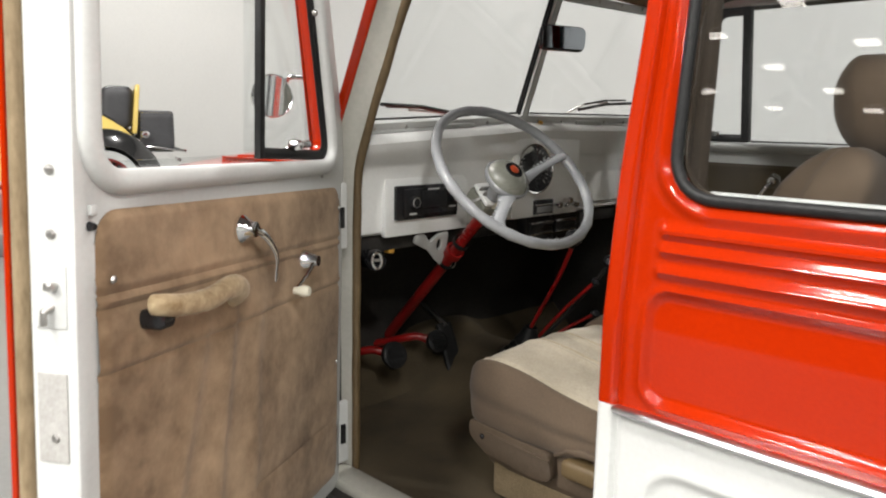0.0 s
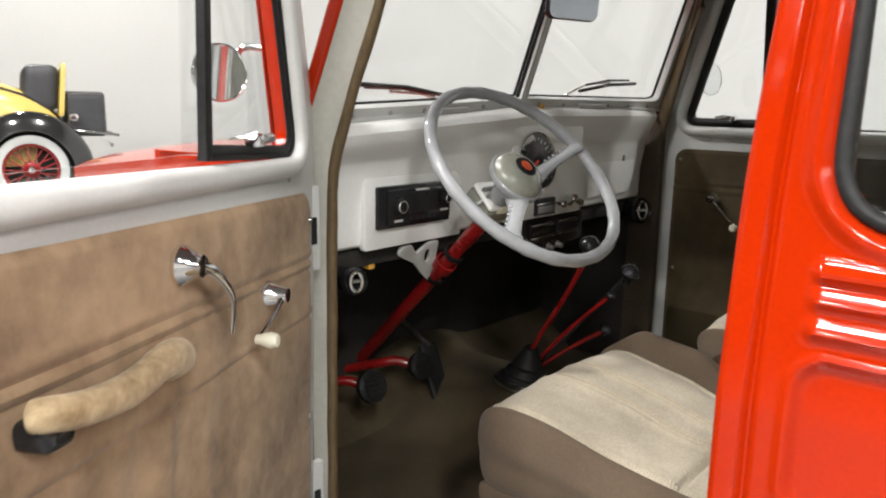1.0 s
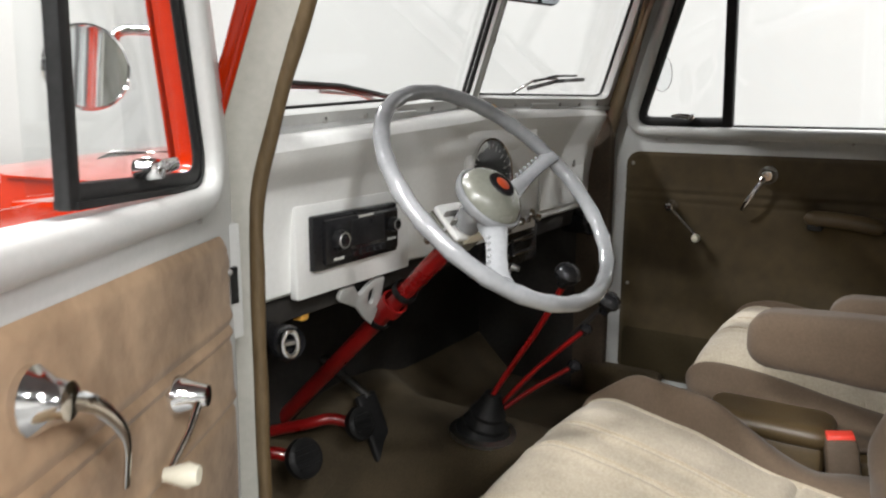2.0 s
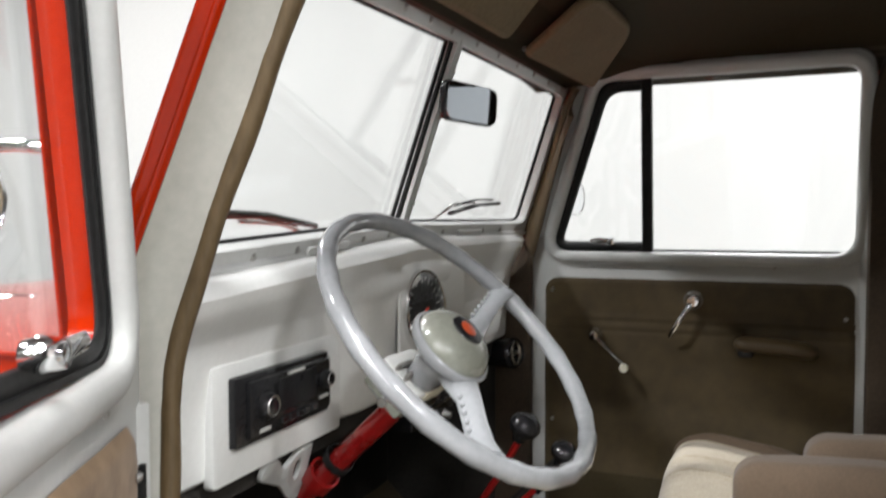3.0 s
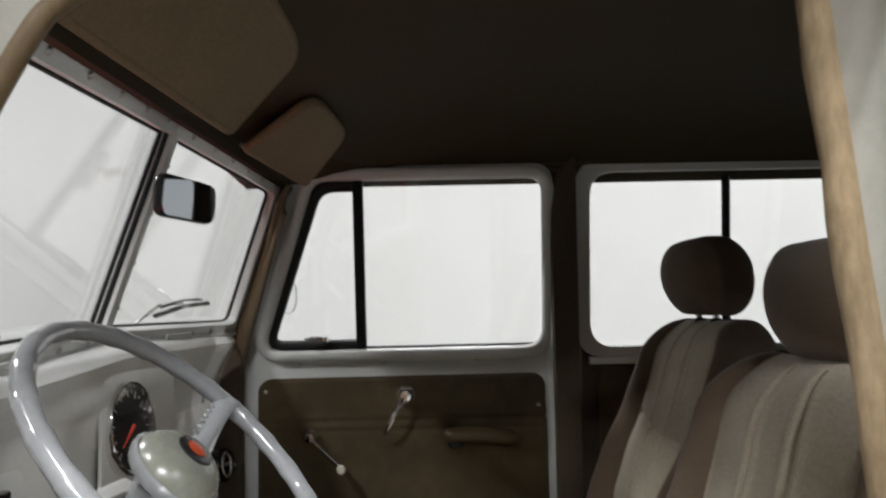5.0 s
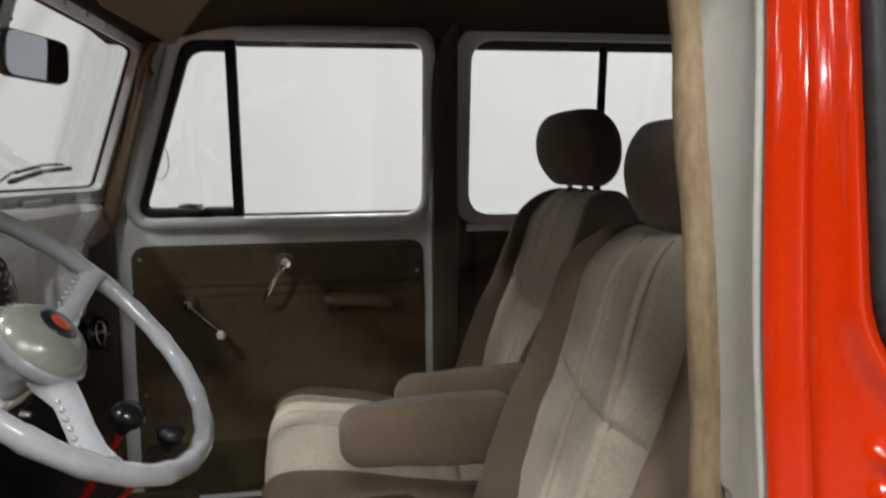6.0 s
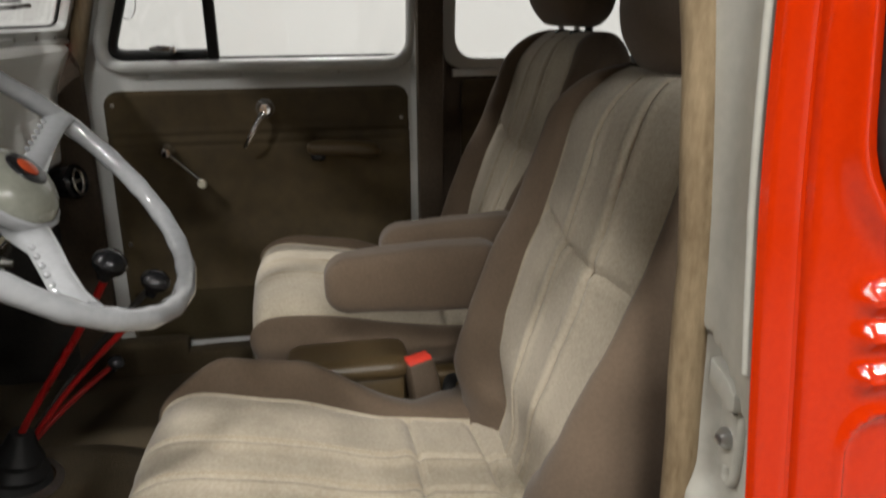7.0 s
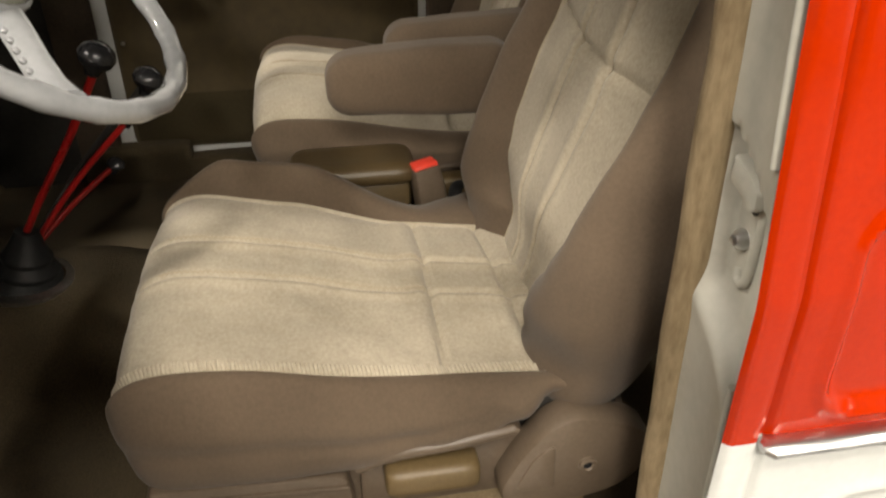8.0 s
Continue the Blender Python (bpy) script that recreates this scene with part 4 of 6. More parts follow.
        ob = add("armrest", soft((min(ax, bx) - 0.006, ay - 0.012, -0.056), (max(ax, bx) - 0.006, ay + 0.022, -0.002), (0.024, 0.0165, 0.02), 10, lambda p: Vector((p.x, p.y - 0.010 * smoothstep(0.5, 0.62, p.x) + 0.0015 * noise.noise(p * 40), p.z))), d["armmat"], th, "brown padded armrest")
        add("armrest_end", soft((min(ax, bx) + 0.002, ay - 0.024, -0.045), (min(ax, bx) + 0.036, ay - 0.004, -0.006), 0.008, 4), BLACKP, ob)
    # belt-line screws
    for s in (0.1, 0.3, 0.52):
        add("screw", lathe([(0, -0.004), (0.003, -0.003), (0.004, 0.0)], 8, Matrix.Translation((s, hl[0][1] - 0.03, -0.004))), STEEL, th)
    return th, add


alpha = radians(3.3)
U, UP = Vector((-0.855, -0.519, 0)), Vector((0, 0, 1))
ES, EH = U * math.cos(alpha) + UP * math.sin(alpha), UP * math.cos(alpha) - U * math.sin(alpha)
EN = ES.cross(EH)
MD = Matrix.Translation((-0.014, 2.012, 1.145)) @ Matrix((ES, EH, EN)).transposed().to_4x4()
D_DRIVER = dict(folds=[(0.455, 0.50, 0.035, 0.007), (0.53, 0.62, 0.03, 0.0045), (0.36, 0.38, 0.03, 0.0035)], gasket=0.0095, rise=0.013, seal=-0.001, drop=0.046, fold=0.45, barw=0.0085, slim=0.6, skin=0.082, rim=-0.005, thick=0.062, lean=0.0, w=0.745, s0=-0.032, s1=0.775, top=0.47, hole=[(0.048, 0.066), (0.742, 0.047), (0.742, 0.47), (0.170, 0.47)], bar=0.332, glass_top=0.075,
                pleats=[-0.082, -0.10, -0.176], handle=(0.424, -0.040), handle_end=(0.345, -0.130), crank=(0.190, -0.116), knob=(0.262, -0.160),
                arm=(0.460, -0.120, 0.678, -0.113))
driver_door, dadd = door("driver_door", "open white car door with a worn tan suede panel and chrome handles", MD, D_DRIVER, SUEDE, True)
MP = Matrix(((0, 0, 1, 1.342), (-1, 0, 0, 2.0), (0, 1, 0, 1.179), (0, 0, 0, 1)))
D_PASS = dict(folds=[], gasket=0.0165, rise=0.0, seal=0.008, drop=0.0, fold=0.25, barw=0.012, slim=0.0, skin=0.066, rim=0.018, thick=0.03, lean=0.145, w=0.682, s0=-0.042, s1=0.706, top=0.462, hole=[(0.012, 0.062), (0.68, 0.062), (0.68, 0.462), (0.142, 0.462)], bar=0.245, glass_top=0.47,
              pleats=[-0.092, -0.115], handle=(0.349, -0.045), handle_end=(0.298, -0.131), crank=(0.125, -0.135), knob=(0.198, -0.207),
              arm=(0.443, -0.142, 0.615, -0.142), armmat=CONSOLE_SHADED)
passenger_door, padd = door("passenger_door", "closed car door with a dark brown suede panel in a white frame", MP, D_PASS, SUEDE_SHADED, False)

# driver's door: round mirror outside, latch and sticker on the rear face, wind strip
mc, mw = Vector((-0.153, 2.034, 1.337)), Vector((-0.23, -0.965, 0.0)).normalized()
mirror_head = part("round_mirror", lathe([(0.0, -0.026), (0.026, -0.024), (0.037, -0.014), (0.0408, -0.004), (0.0415, 0.0), (0.0395, 0.003), (0.038, 0.001)], 32, aim(mc, mw)), CHROME, driver_door, "round chrome door mirror")
part("mirror_glass", lathe([(0, 0.0008), (0.0385, 0.0008), (0.0385, -0.003)], 32, aim(mc, mw)), MIRROR, mirror_head, "round mirror glass")
part("mirror_arm", tube(smooth_path([mc + Vector((0.034, 0.012, 0.018)), mc + Vector((0.041, 0.014, 0.030)), mc + Vector((0.050, 0.012, 0.038)), Vector((-0.094, 2.015, 1.374)), Vector((-0.078, 2.0, 1.368))]), 0.0048, 10), CHROME, mirror_head)
s1 = D_DRIVER["s1"]
dadd("latch_plate", rbox((s1 - 0.001, -0.125, 0.012), (s1 + 0.0015, -0.055, 0.052), 0.001), WHITE, driver_door, "white door latch plate")
dadd("latch_bolt", join(rbox((s1, -0.082, 0.022), (s1 + 0.012, -0.072, 0.034), 0.003), tube([(s1, -0.10, 0.03), (s1 + 0.010, -0.106, 0.034), (s1 + 0.008, -0.12, 0.036)], 0.004, 8)), STEEL, driver_door, "worn steel latch bolt")
dadd("sticker", rbox((s1 - 0.001, -0.278, 0.014), (s1 + 0.0015, -0.176, 0.052), 0.0), WORNGREY, driver_door, "worn grey data sticker")
for hh in (0.05, -0.02, -0.25, -0.46):
    dadd("screw", lathe([(0, 0.004), (0.004, 0.003), (0.006, 0.0)], 10, Matrix.Translation((s1 + 0.001, hh, 0.03)) @ pose(0, 0, 0, 0, 90, 0)), STEEL, driver_door)
dadd("door_seal", tube([(s1 - 0.003, h, 0.071) for h in (-0.62, -0.3, 0.0, 0.2, 0.45)], 0.0105, 8), WINDLACE, driver_door, "tan door seal")
for ss, hh in ((0.060, 0.172), (0.135, 0.336)):
    dadd("frame_screw", lathe([(0, -0.006), (0.004, -0.0055), (0.0065, -0.002), (0.007, 0.002)], 12, Matrix.Translation((ss, hh, 0.0))), STEEL, driver_door, "steel frame screw")
dadd("lock_button", lathe([(0, -0.008), (0.004, -0.007), (0.006, 0.0)], 10, Matrix.Translation((0.752, -0.012, 0.0))), BLACKP, driver_door, "small black lock button")
dadd("lock_tab", rbox((0.744, 0.0, -0.006), (0.756, 0.012, 0.0), 0.002), WHITE, driver_door)
pm, pw = Vector((0.06, 0.198, 0.083)), Vector((0.95, 0.0, -0.3)).normalized()
pmh = padd("round_mirror", lathe([(0.0, -0.012), (0.03, -0.011), (0.044, -0.006), (0.047, 0.0), (0.0455, 0.002), (0.0445, 0.0)], 32, aim(pm, pw)), CHROME, passenger_door, "round chrome door mirror")
padd("mirror_glass", lathe([(0, 0.0006), (0.0450, 0.0006), (0.0450, -0.003)], 32, aim(pm, pw)), MIRROR, pmh, "round mirror glass")
padd("mirror_arm", tube(smooth_path([pm - pw * 0.008, pm + Vector((-0.05, -0.01, 0.0)), Vector((-0.03, 0.15, 0.07))]), 0.005, 8), CHROME, pmh)

# hinges on the driver's front jamb
for z in (1.09, 0.61):
    h = thing("door_hinge", "white painted steel door hinge on the jamb", "hinge", (0.0, 2.03, z), group="driver's door hinges")
    hb = part("leaf", rbox((-0.012, 2.020, z - 0.065), (0.016, 2.034, z + 0.075), 0.003), WHITE, h)
    part("slot", rbox((-0.006, 2.016, z - 0.02), (0.006, 2.022, z + 0.024), 0.001), RUBBER, h, "dark hinge slot")

# striker on the rear jamb
st = thing("striker_plate", "white painted door striker plate with a steel bolt", "striker", (-0.006, 1.305, 1.02))
JY = Matrix(((1, 0, 0, 0), (0, 0, 1, 1.274), (0, 1, 0, 0), (0, 0, 0, 1)))
part("plate", slab(rounded([(-0.040, 0.996), (-0.006, 1.002), (-0.005, 1.092), (-0.040, 1.080)], 0.006), (), 0.008, JY, 0.002), JAMB, st)
part("dovetail", slab(rounded([(-0.006, 1.095), (-0.028, 1.089), (-0.041, 1.080), (-0.042, 1.068), (-0.033, 1.063), (-0.027, 1.069), (-0.006, 1.075)], 0.003), (), 0.022, JY, 0.003), JAMB, st, "cream dovetail wedge")
# black disc paints the shadow that the wedge casts beneath itself
part("socket", lathe([(0, 0.001), (0.0045, 0.001), (0.005, -0.006)], 14, aim((-0.025, 1.2825, 1.060), (0, 1, 0))), BLACKP, st, "dark hole below the wedge")
part("ridge", tube(smooth_path([(-0.036, 1.283, 1.066), (-0.037, 1.284, 1.040), (-0.036, 1.284, 1.014), (-0.031, 1.284, 1.003), (-0.023, 1.283, 1.003), (-0.020, 1.281, 1.010)]), 0.0038, 10), JAMB, st, "cream pressed ridge")
part("bolt", lathe([(0, 0.009), (0.004, 0.0078), (0.007, 0.004), (0.0082, 0.0)], 16, aim((-0.018, 1.283, 1.033), (-0.2, 1, 0.1))), ALU, st, "bright steel bolt")


# ---- seats ----
def bezier(a, b, c, d, t):
    k = 1 - t
    return a * k ** 3 + b * (3 * k * k * t) + c * (3 * k * t * t) + d * t ** 3


SEAT_LINE = smooth_path([(0, y, z) for y, z in ((1.285, 0.752), (1.335, 0.757), (1.42, 0.762), (1.475, 0.767), (1.55, 0.781), (1.62, 0.794), (1.70, 0.804), (1.752, 0.806), (1.785, 0.797), (1.802, 0.778), (1.806, 0.755), (1.802, 0.728))], 6)
BACK_TOP = 1.270


def seat(back, hump, wrap):
    th = thing("front_seat", "taupe and beige cloth bucket seat with armrest and headrest", "car seat", (0.385, 1.55, 0.52), group="front seats")
    x0, x1, xm = 0.135, 0.645, 0.385

    # beige cushion insert: over the top and down the front, with stitched channels
    def ins(u, v):
        p = along(SEAT_LINE, v)
        t = (along(SEAT_LINE, min(1, v + 0.012)) - along(SEAT_LINE, max(0, v - 0.012))).normalized()
        n = Vector((0, t.z, -t.y))
        if n.y * 0.5 + n.z < 0:
            n = -n
        corner = smoothstep(0.76, 0.97, v)
        xa = 0.182 - 0.018 * wrap + 0.010 * corner + 0.004 * math.sin(p.y * 23)
        xb = ease([(1.335, 0.515), (1.47, 0.532), (1.63, 0.566), (1.77, 0.590)], p.y) - 0.006 * corner
        w = 2 * u - 1
        o = 0.010 * (1 - w * w) - 0.002
        deep = 1.25 - 0.95 * smoothstep(0.82, 0.93, v)
        for k in (-0.13, 0.31):
            o -= deep * (0.0075 * math.exp(-((w - k) / 0.028) ** 2) - 0.003 * math.exp(-((w - k + 0.075) / 0.05) ** 2))
        o -= 0.0075 * math.exp(-((v - 0.288 + 0.010 * w) / 0.008) ** 2) - 0.004 * math.exp(-((v - 0.318) / 0.022) ** 2)
        o -= 0.0075 * math.exp(-((v - 0.122 - 0.006 * w) / 0.009) ** 2)
        o -= 0.006 * smoothstep(0.94, 1.0, abs(w)) ** 2 * (1 if 0 < u < 1 else 0)
        x = lerp(xa, xb, u)
        o += 0.0026 * noise.noise(Vector((x * 13, p.y * 13, 0))) + 0.0012 * noise.noise(Vector((x * 40, p.y * 40, 5)))
        drop = 0.012 * wrap * smoothstep(0.16, 0.0, u) ** 1.5 * (1 - 0.6 * corner)
        return Vector((x, p.y, p.z - drop)) + n * o * (1 if 0 < u < 1 else 0.0)
    part("cushion_insert", sheet(120, 110, ins), BEIGE, th, "worn beige velour cushion insert with stitched seams")

    # taupe cushion: from the insert's edge over the bolster and down to the skirt
    rim = [(ins(0, k / 60), "near", k / 60) for k in range(61)] + [(ins(k / 30, 1), "front", k / 30) for k in range(1, 30)] + [(ins(1, 1 - k / 60), "far", 1 - k / 60) for k in range(61)]

    def band(u, v):
        p, where, k = rim[min(len(rim) - 1, round(u * (len(rim) - 1)))]
        up = Vector((0, 0, 1))
        if where == "front":
            out = Vector((0, 1, 0))
            q = Vector((lerp(0.200, 0.598, k), 1.782, 0.680))
            r = bezier(p, p + out * 0.014, q + out * 0.016, q, v)
        else:
            s = -1 if where == "near" else 1
            turn = smoothstep(0.72, 1.0, k)
            a = turn * math.pi / 2
            out = Vector((s * math.cos(a), math.sin(a), 0))
            foot = ease([(1.28, 0.738), (1.34, 0.729), (1.375, 0.716), (1.44, 0.692), (1.56, 0.670)], p.y)
            flat = Vector((ease([(1.29, 0.205), (1.345, 0.185), (1.38, 0.163), (1.42, 0.160)], p.y) if s < 0 else 0.632, p.y, foot))
            c = Vector((0.200 if s < 0 else 0.598, 1.742, 0.680))
            q = flat.lerp(c + Vector((s * 0.040 * math.cos(a), 0.040 * math.sin(a), 0)), turn)
            if s < 0:
                r = bezier(p, p + out * lerp(0.032, 0.012, turn) + up * 0.006 * (1 - turn), q + out * lerp(0.028, 0.010, turn), q, v)
                fold = smoothstep(1.60, 1.42, p.y) * math.sin(v * math.pi)
                r += out * (0.0045 * math.exp(-((v - 0.46) / 0.10) ** 2) - 0.0035 * math.exp(-((v - 0.58) / 0.05) ** 2)) * smoothstep(1.40, 1.52, p.y) * (1 - turn)
                r += out * fold * (0.0040 * math.sin(58 * (p.y - 1.1 * r.z) + 4 * noise.noise(r * 10)) + 0.003 * noise.noise(r * 26))
            else:
                lift = 0.030 + hump * smoothstep(1.42, 1.60, p.y) * smoothstep(1.80, 1.70, p.y)
                r = bezier(p, p + out * 0.006 + up * lift, q + out * 0.022 + up * (0.04 + 0.5 * lift), q, v)
            r += out * 0.0035 * noise.noise(r * 11)
        return r
    part("cushion", sheet(len(rim) - 1, 26, band), TAUPE, th, "taupe cloth seat cushion")
    # braided edge: short slanting cords side by side
    cords = []
    for k in range(104):
        v = 0.12 + k * 0.0078
        a, b = ins(0.004, v), ins(0.040, v + 0.0060)
        cords.append(tube([a + Vector((0, 0, 0.0004)), a.lerp(b, 0.5) + Vector((0, 0, 0.0022)), b + Vector((0, 0, 0.0002))], 0.0030, 6))
    part("braided_edge", join(*cords), BEIGE, th, "raised braided beige edge")["kind"] = "stuff"
    for w in (-0.13, 0.31):
        part("stitching", tube([ins(0.5 + (w + 0.030 + 0.010 * (k % 2)) / 2, 0.30 + k * 0.005) + Vector((0, 0, 0.0008)) for k in range(110)], 0.0010, 4), THREAD, th, "pale stitched seam")

    # plastic skirt, rail and controls
    def on_side(rows, x, depth, radius, bev, mat, name, lab):
        return part(name, slab(rounded(rows, radius), (), depth, Matrix(((0, 0, 1, x), (1, 0, 0, 0), (0, 1, 0, 0), (0, 0, 0, 1))), bev), mat, th, lab)
    part("seat_base", soft((x0 + 0.040, 1.24, 0.575), (x1 - 0.020, 1.755, 0.700), 0.02, 6), PLASTIC_BROWN, th, "taupe plastic seat base")
    on_side([(1.565, 0.612), (1.600, 0.600), (1.735, 0.612), (1.782, 0.640), (1.786, 0.678), (1.575, 0.668)], 0.150, 0.03, 0.016, 0.006, PLASTIC_BROWN, "skirt_panel", "taupe plastic skirt panel")
    on_side([(1.572, 0.655), (1.735, 0.664), (1.735, 0.658), (1.572, 0.649)], 0.1465, 0.008, 0.002, 0.001, PLASTIC_BROWN, "skirt_ridge", "")
    on_side([(1.375, 0.600), (1.560, 0.600), (1.560, 0.668), (1.41, 0.690), (1.375, 0.694)], 0.162, 0.02, 0.008, 0.004, PLASTIC_BROWN, "control_recess", "recessed taupe plastic control panel")
    part("side_rail", tube([(0.158, 1.562, 0.668), (0.152, 1.53, 0.690), (0.150, 1.45, 0.698), (0.154, 1.388, 0.704)], [0.006, 0.008, 0.0085, 0.007], 10), PLASTIC_BROWN, th, "raised taupe plastic rail")
    part("skirt_screw", screw((0.149, 1.744, 0.650), (-1, 0, 0), 0.006), BLACKP, th)
    part("pedestal", slab(rounded([(1.28, 0.515), (1.738 + 0.110 * wrap, 0.515), (1.738 + 0.072 * wrap, 0.60 + 0.06 * wrap), (1.28, 0.60 + 0.06 * wrap)], 0.012), (), 0.42, Matrix(((0, 0, 1, x0 + 0.045), (1, 0, 0, 0), (0, 1, 0, 0), (0, 0, 0, 1))), 0.008), TANCARPET, th, "carpeted seat pedestal")
    lever = soft((0.130, 1.428, 0.640), (0.175, 1.534, 0.677), (0.012, 0.010, 0.012), 6)
    part("adjuster", lever, CONSOLE, th, "brown plastic adjuster lever")
    rc = [(1.262, 0.612), (1.330, 0.598), (1.395, 0.600), (1.410, 0.632), (1.384, 0.684), (1.354, 0.720), (1.324, 0.732), (1.275, 0.716), (1.238, 0.700), (1.228, 0.655)]
    on_side(rc, 0.128, 0.045, 0.03, 0.010, PLASTIC_BROWN, "recliner_cover", "taupe plastic recliner cover")
    on_side([(1.345, 0.628), (1.392, 0.634), (1.372, 0.680), (1.348, 0.700)], 0.1255, 0.006, 0.012, 0.002, PLASTIC_BROWN, "recliner_boss", "")
    part("recliner_bolt", lathe([(0, 0.001), (0.005, 0.001), (0.0065, 0.004), (0.010, 0.003), (0.011, -0.004)], 16, aim((0.127, 1.309, 0.662), (-1, 0, 0))), PLASTIC_BROWN, th)
    part("recliner_socket", lathe([(0, 0.0015), (0.005, 0.0015), (0.005, -0.004)], 12, aim((0.1268, 1.309, 0.662), (-1, 0, 0))), BLACKP, th)
    # black filler box, added as the shade in the gap behind the cushion
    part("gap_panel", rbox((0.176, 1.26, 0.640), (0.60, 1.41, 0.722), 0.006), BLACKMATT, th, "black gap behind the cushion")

    # backrest: one closed form, beige in front, taupe round it
    def base_y(z):
        return 1.335 - 0.325 * (z - 0.75) + 0.10 * smoothstep(1.05, 1.4, z) * (z - 1.05) + back * (1 - 0.45 * smoothstep(0.85, 1.28, z))

    def shut(z):
        c = 1.0
        if z > 1.180:
            c = math.sqrt(max(0.0, 1 - ((z - 1.180) / (BACK_TOP - 1.180)) ** 2))
        if z < 0.757:
            c = math.sqrt(max(0.0, 1 - ((0.757 - z) / 0.058) ** 2))
        return c

    def place(dx, off, z):
        c = shut(z)
        return Vector((xm + dx * (lerp(0.78, 1.0, c) if z > 1 else lerp(0.9, 1.0, c)), base_y(z) - 0.055 + (off + 0.055) * c ** 0.8, z))

    def half_w(z, s):
        return (1.0 + 0.16 * smoothstep(0.92, 1.05, z) * (s < 0)) * ease([(0.80, 0.088), (0.83, 0.112), (0.87, 0.140), (0.92, 0.160), (1.00, 0.164), (1.06, 0.150), (1.20, 0.150), (1.262, 0.125)], z)

    def half_h(z):
        return ease([(0.74, 0.236), (0.84, 0.254), (1.00, 0.250), (1.12, 0.226), (1.20, 0.205), (1.27, 0.180)], z)

    def edge_off(z):
        return 0.013 - 0.022 * smoothstep(0.88, 0.78, z)

    def bins(u, v):
        z = lerp(0.735, BACK_TOP - 0.002, 1 - (1 - v) ** 1.35)
        w = 2 * u - 1
        o = edge_off(z)
        if 0 < u < 1:
            o += 0.008 * (1 - w * w)
            for k in (-0.36, 0.22):
                o -= 0.0070 * math.exp(-((w - k) / 0.020) ** 2) - 0.0025 * math.exp(-((abs(w - k) - 0.08) / 0.05) ** 2)
            o -= 0.0065 * math.exp(-((z - 1.050 - 0.012 * w - 0.012 * abs(w)) / 0.006) ** 2)
            o -= 0.006 * smoothstep(0.93, 1.0, abs(w)) ** 2
            o += 0.0022 * noise.noise(Vector((w * 2.4, z * 13, 2)))
        return place(w * half_w(z, w), o, z)
    part("backrest_insert", sheet(100, 110, bins), BEIGE, th, "worn beige velour backrest insert with stitched seams")

    # taupe cord along each stitched seam paints in the shade of the crease
    for k in (-0.36, 0.22):
        part("stitching", tube([bins(0.5 + k / 2, 0.05 + 0.9 * j / 90) + Vector((0, 0.0016 + 0.0006 * (j % 2), 0)) for j in range(91)], 0.0013, 5), TAUPE, th, "dark stitched seam")

    def bolster(u, v):
        z = lerp(0.7, BACK_TOP - 0.0005, 1 - (1 - v) ** 1.35)
        s = -1 if u < 0.5 else 1
        t = abs(u - 0.5) * 2
        hw, hh = half_w(z, s), half_h(z)
        p = ease([(0.76, 0.030), (0.84, 0.060), (0.98, 0.054), (1.10, 0.030 + 0.012 * (s > 0)), (1.22, 0.016 + 0.026 * (s > 0))], z)
        e = edge_off(z)
        g = hh - hw
        rows = [(0, -0.118), (0.74 * hh, -0.114), (0.93 * hh, -0.092), (hh, -0.040), (hh - 0.006, p - 0.040), (hw + 0.72 * g, p - 0.010), (hw + 0.46 * g, p), (hw + 0.18 * g, lerp(e, p, 0.62)), (hw, e)]
        n = len(rows) - 1
        i = min(int(t * n), n - 1)
        f = t * n - i
        q = [Vector(rows[max(0, min(n, i + d))]) for d in (-1, 0, 1, 2)]
        r = 0.5 * (2 * q[1] + (q[2] - q[0]) * f + (2 * q[0] - 5 * q[1] + 4 * q[2] - q[3]) * f * f + (3 * q[1] - q[0] - 3 * q[2] + q[3]) * f ** 3)
        r = place(s * r.x, r.y, z)
        return r + Vector((0, 1, 0)) * 0.003 * noise.noise(r * 9) * smoothstep(0.0, 0.1, 1 - t)
    part("backrest", sheet(96, 70, bolster), TAUPE, th, "taupe cloth backrest with side bolsters")
    return th


def seat_arm(th, x, y, dz):
    def w(p):
        q = p.copy()
        q.z += 0.010 * smoothstep(y, y - 0.20, p.y) + 0.0025 * noise.noise(p * 14)
        q.z -= 0.016 * smoothstep(y - 0.02, y - 0.20, p.y) * smoothstep(0.93 + dz, 0.90 + dz, p.z)
        return q
    part("armrest", soft((x - 0.038, y - 0.285, 0.888 + dz), (x + 0.038, y, 0.980 + dz), (0.022, 0.040, 0.036), 14, w), TAUPE, th, "taupe cloth folding armrest")


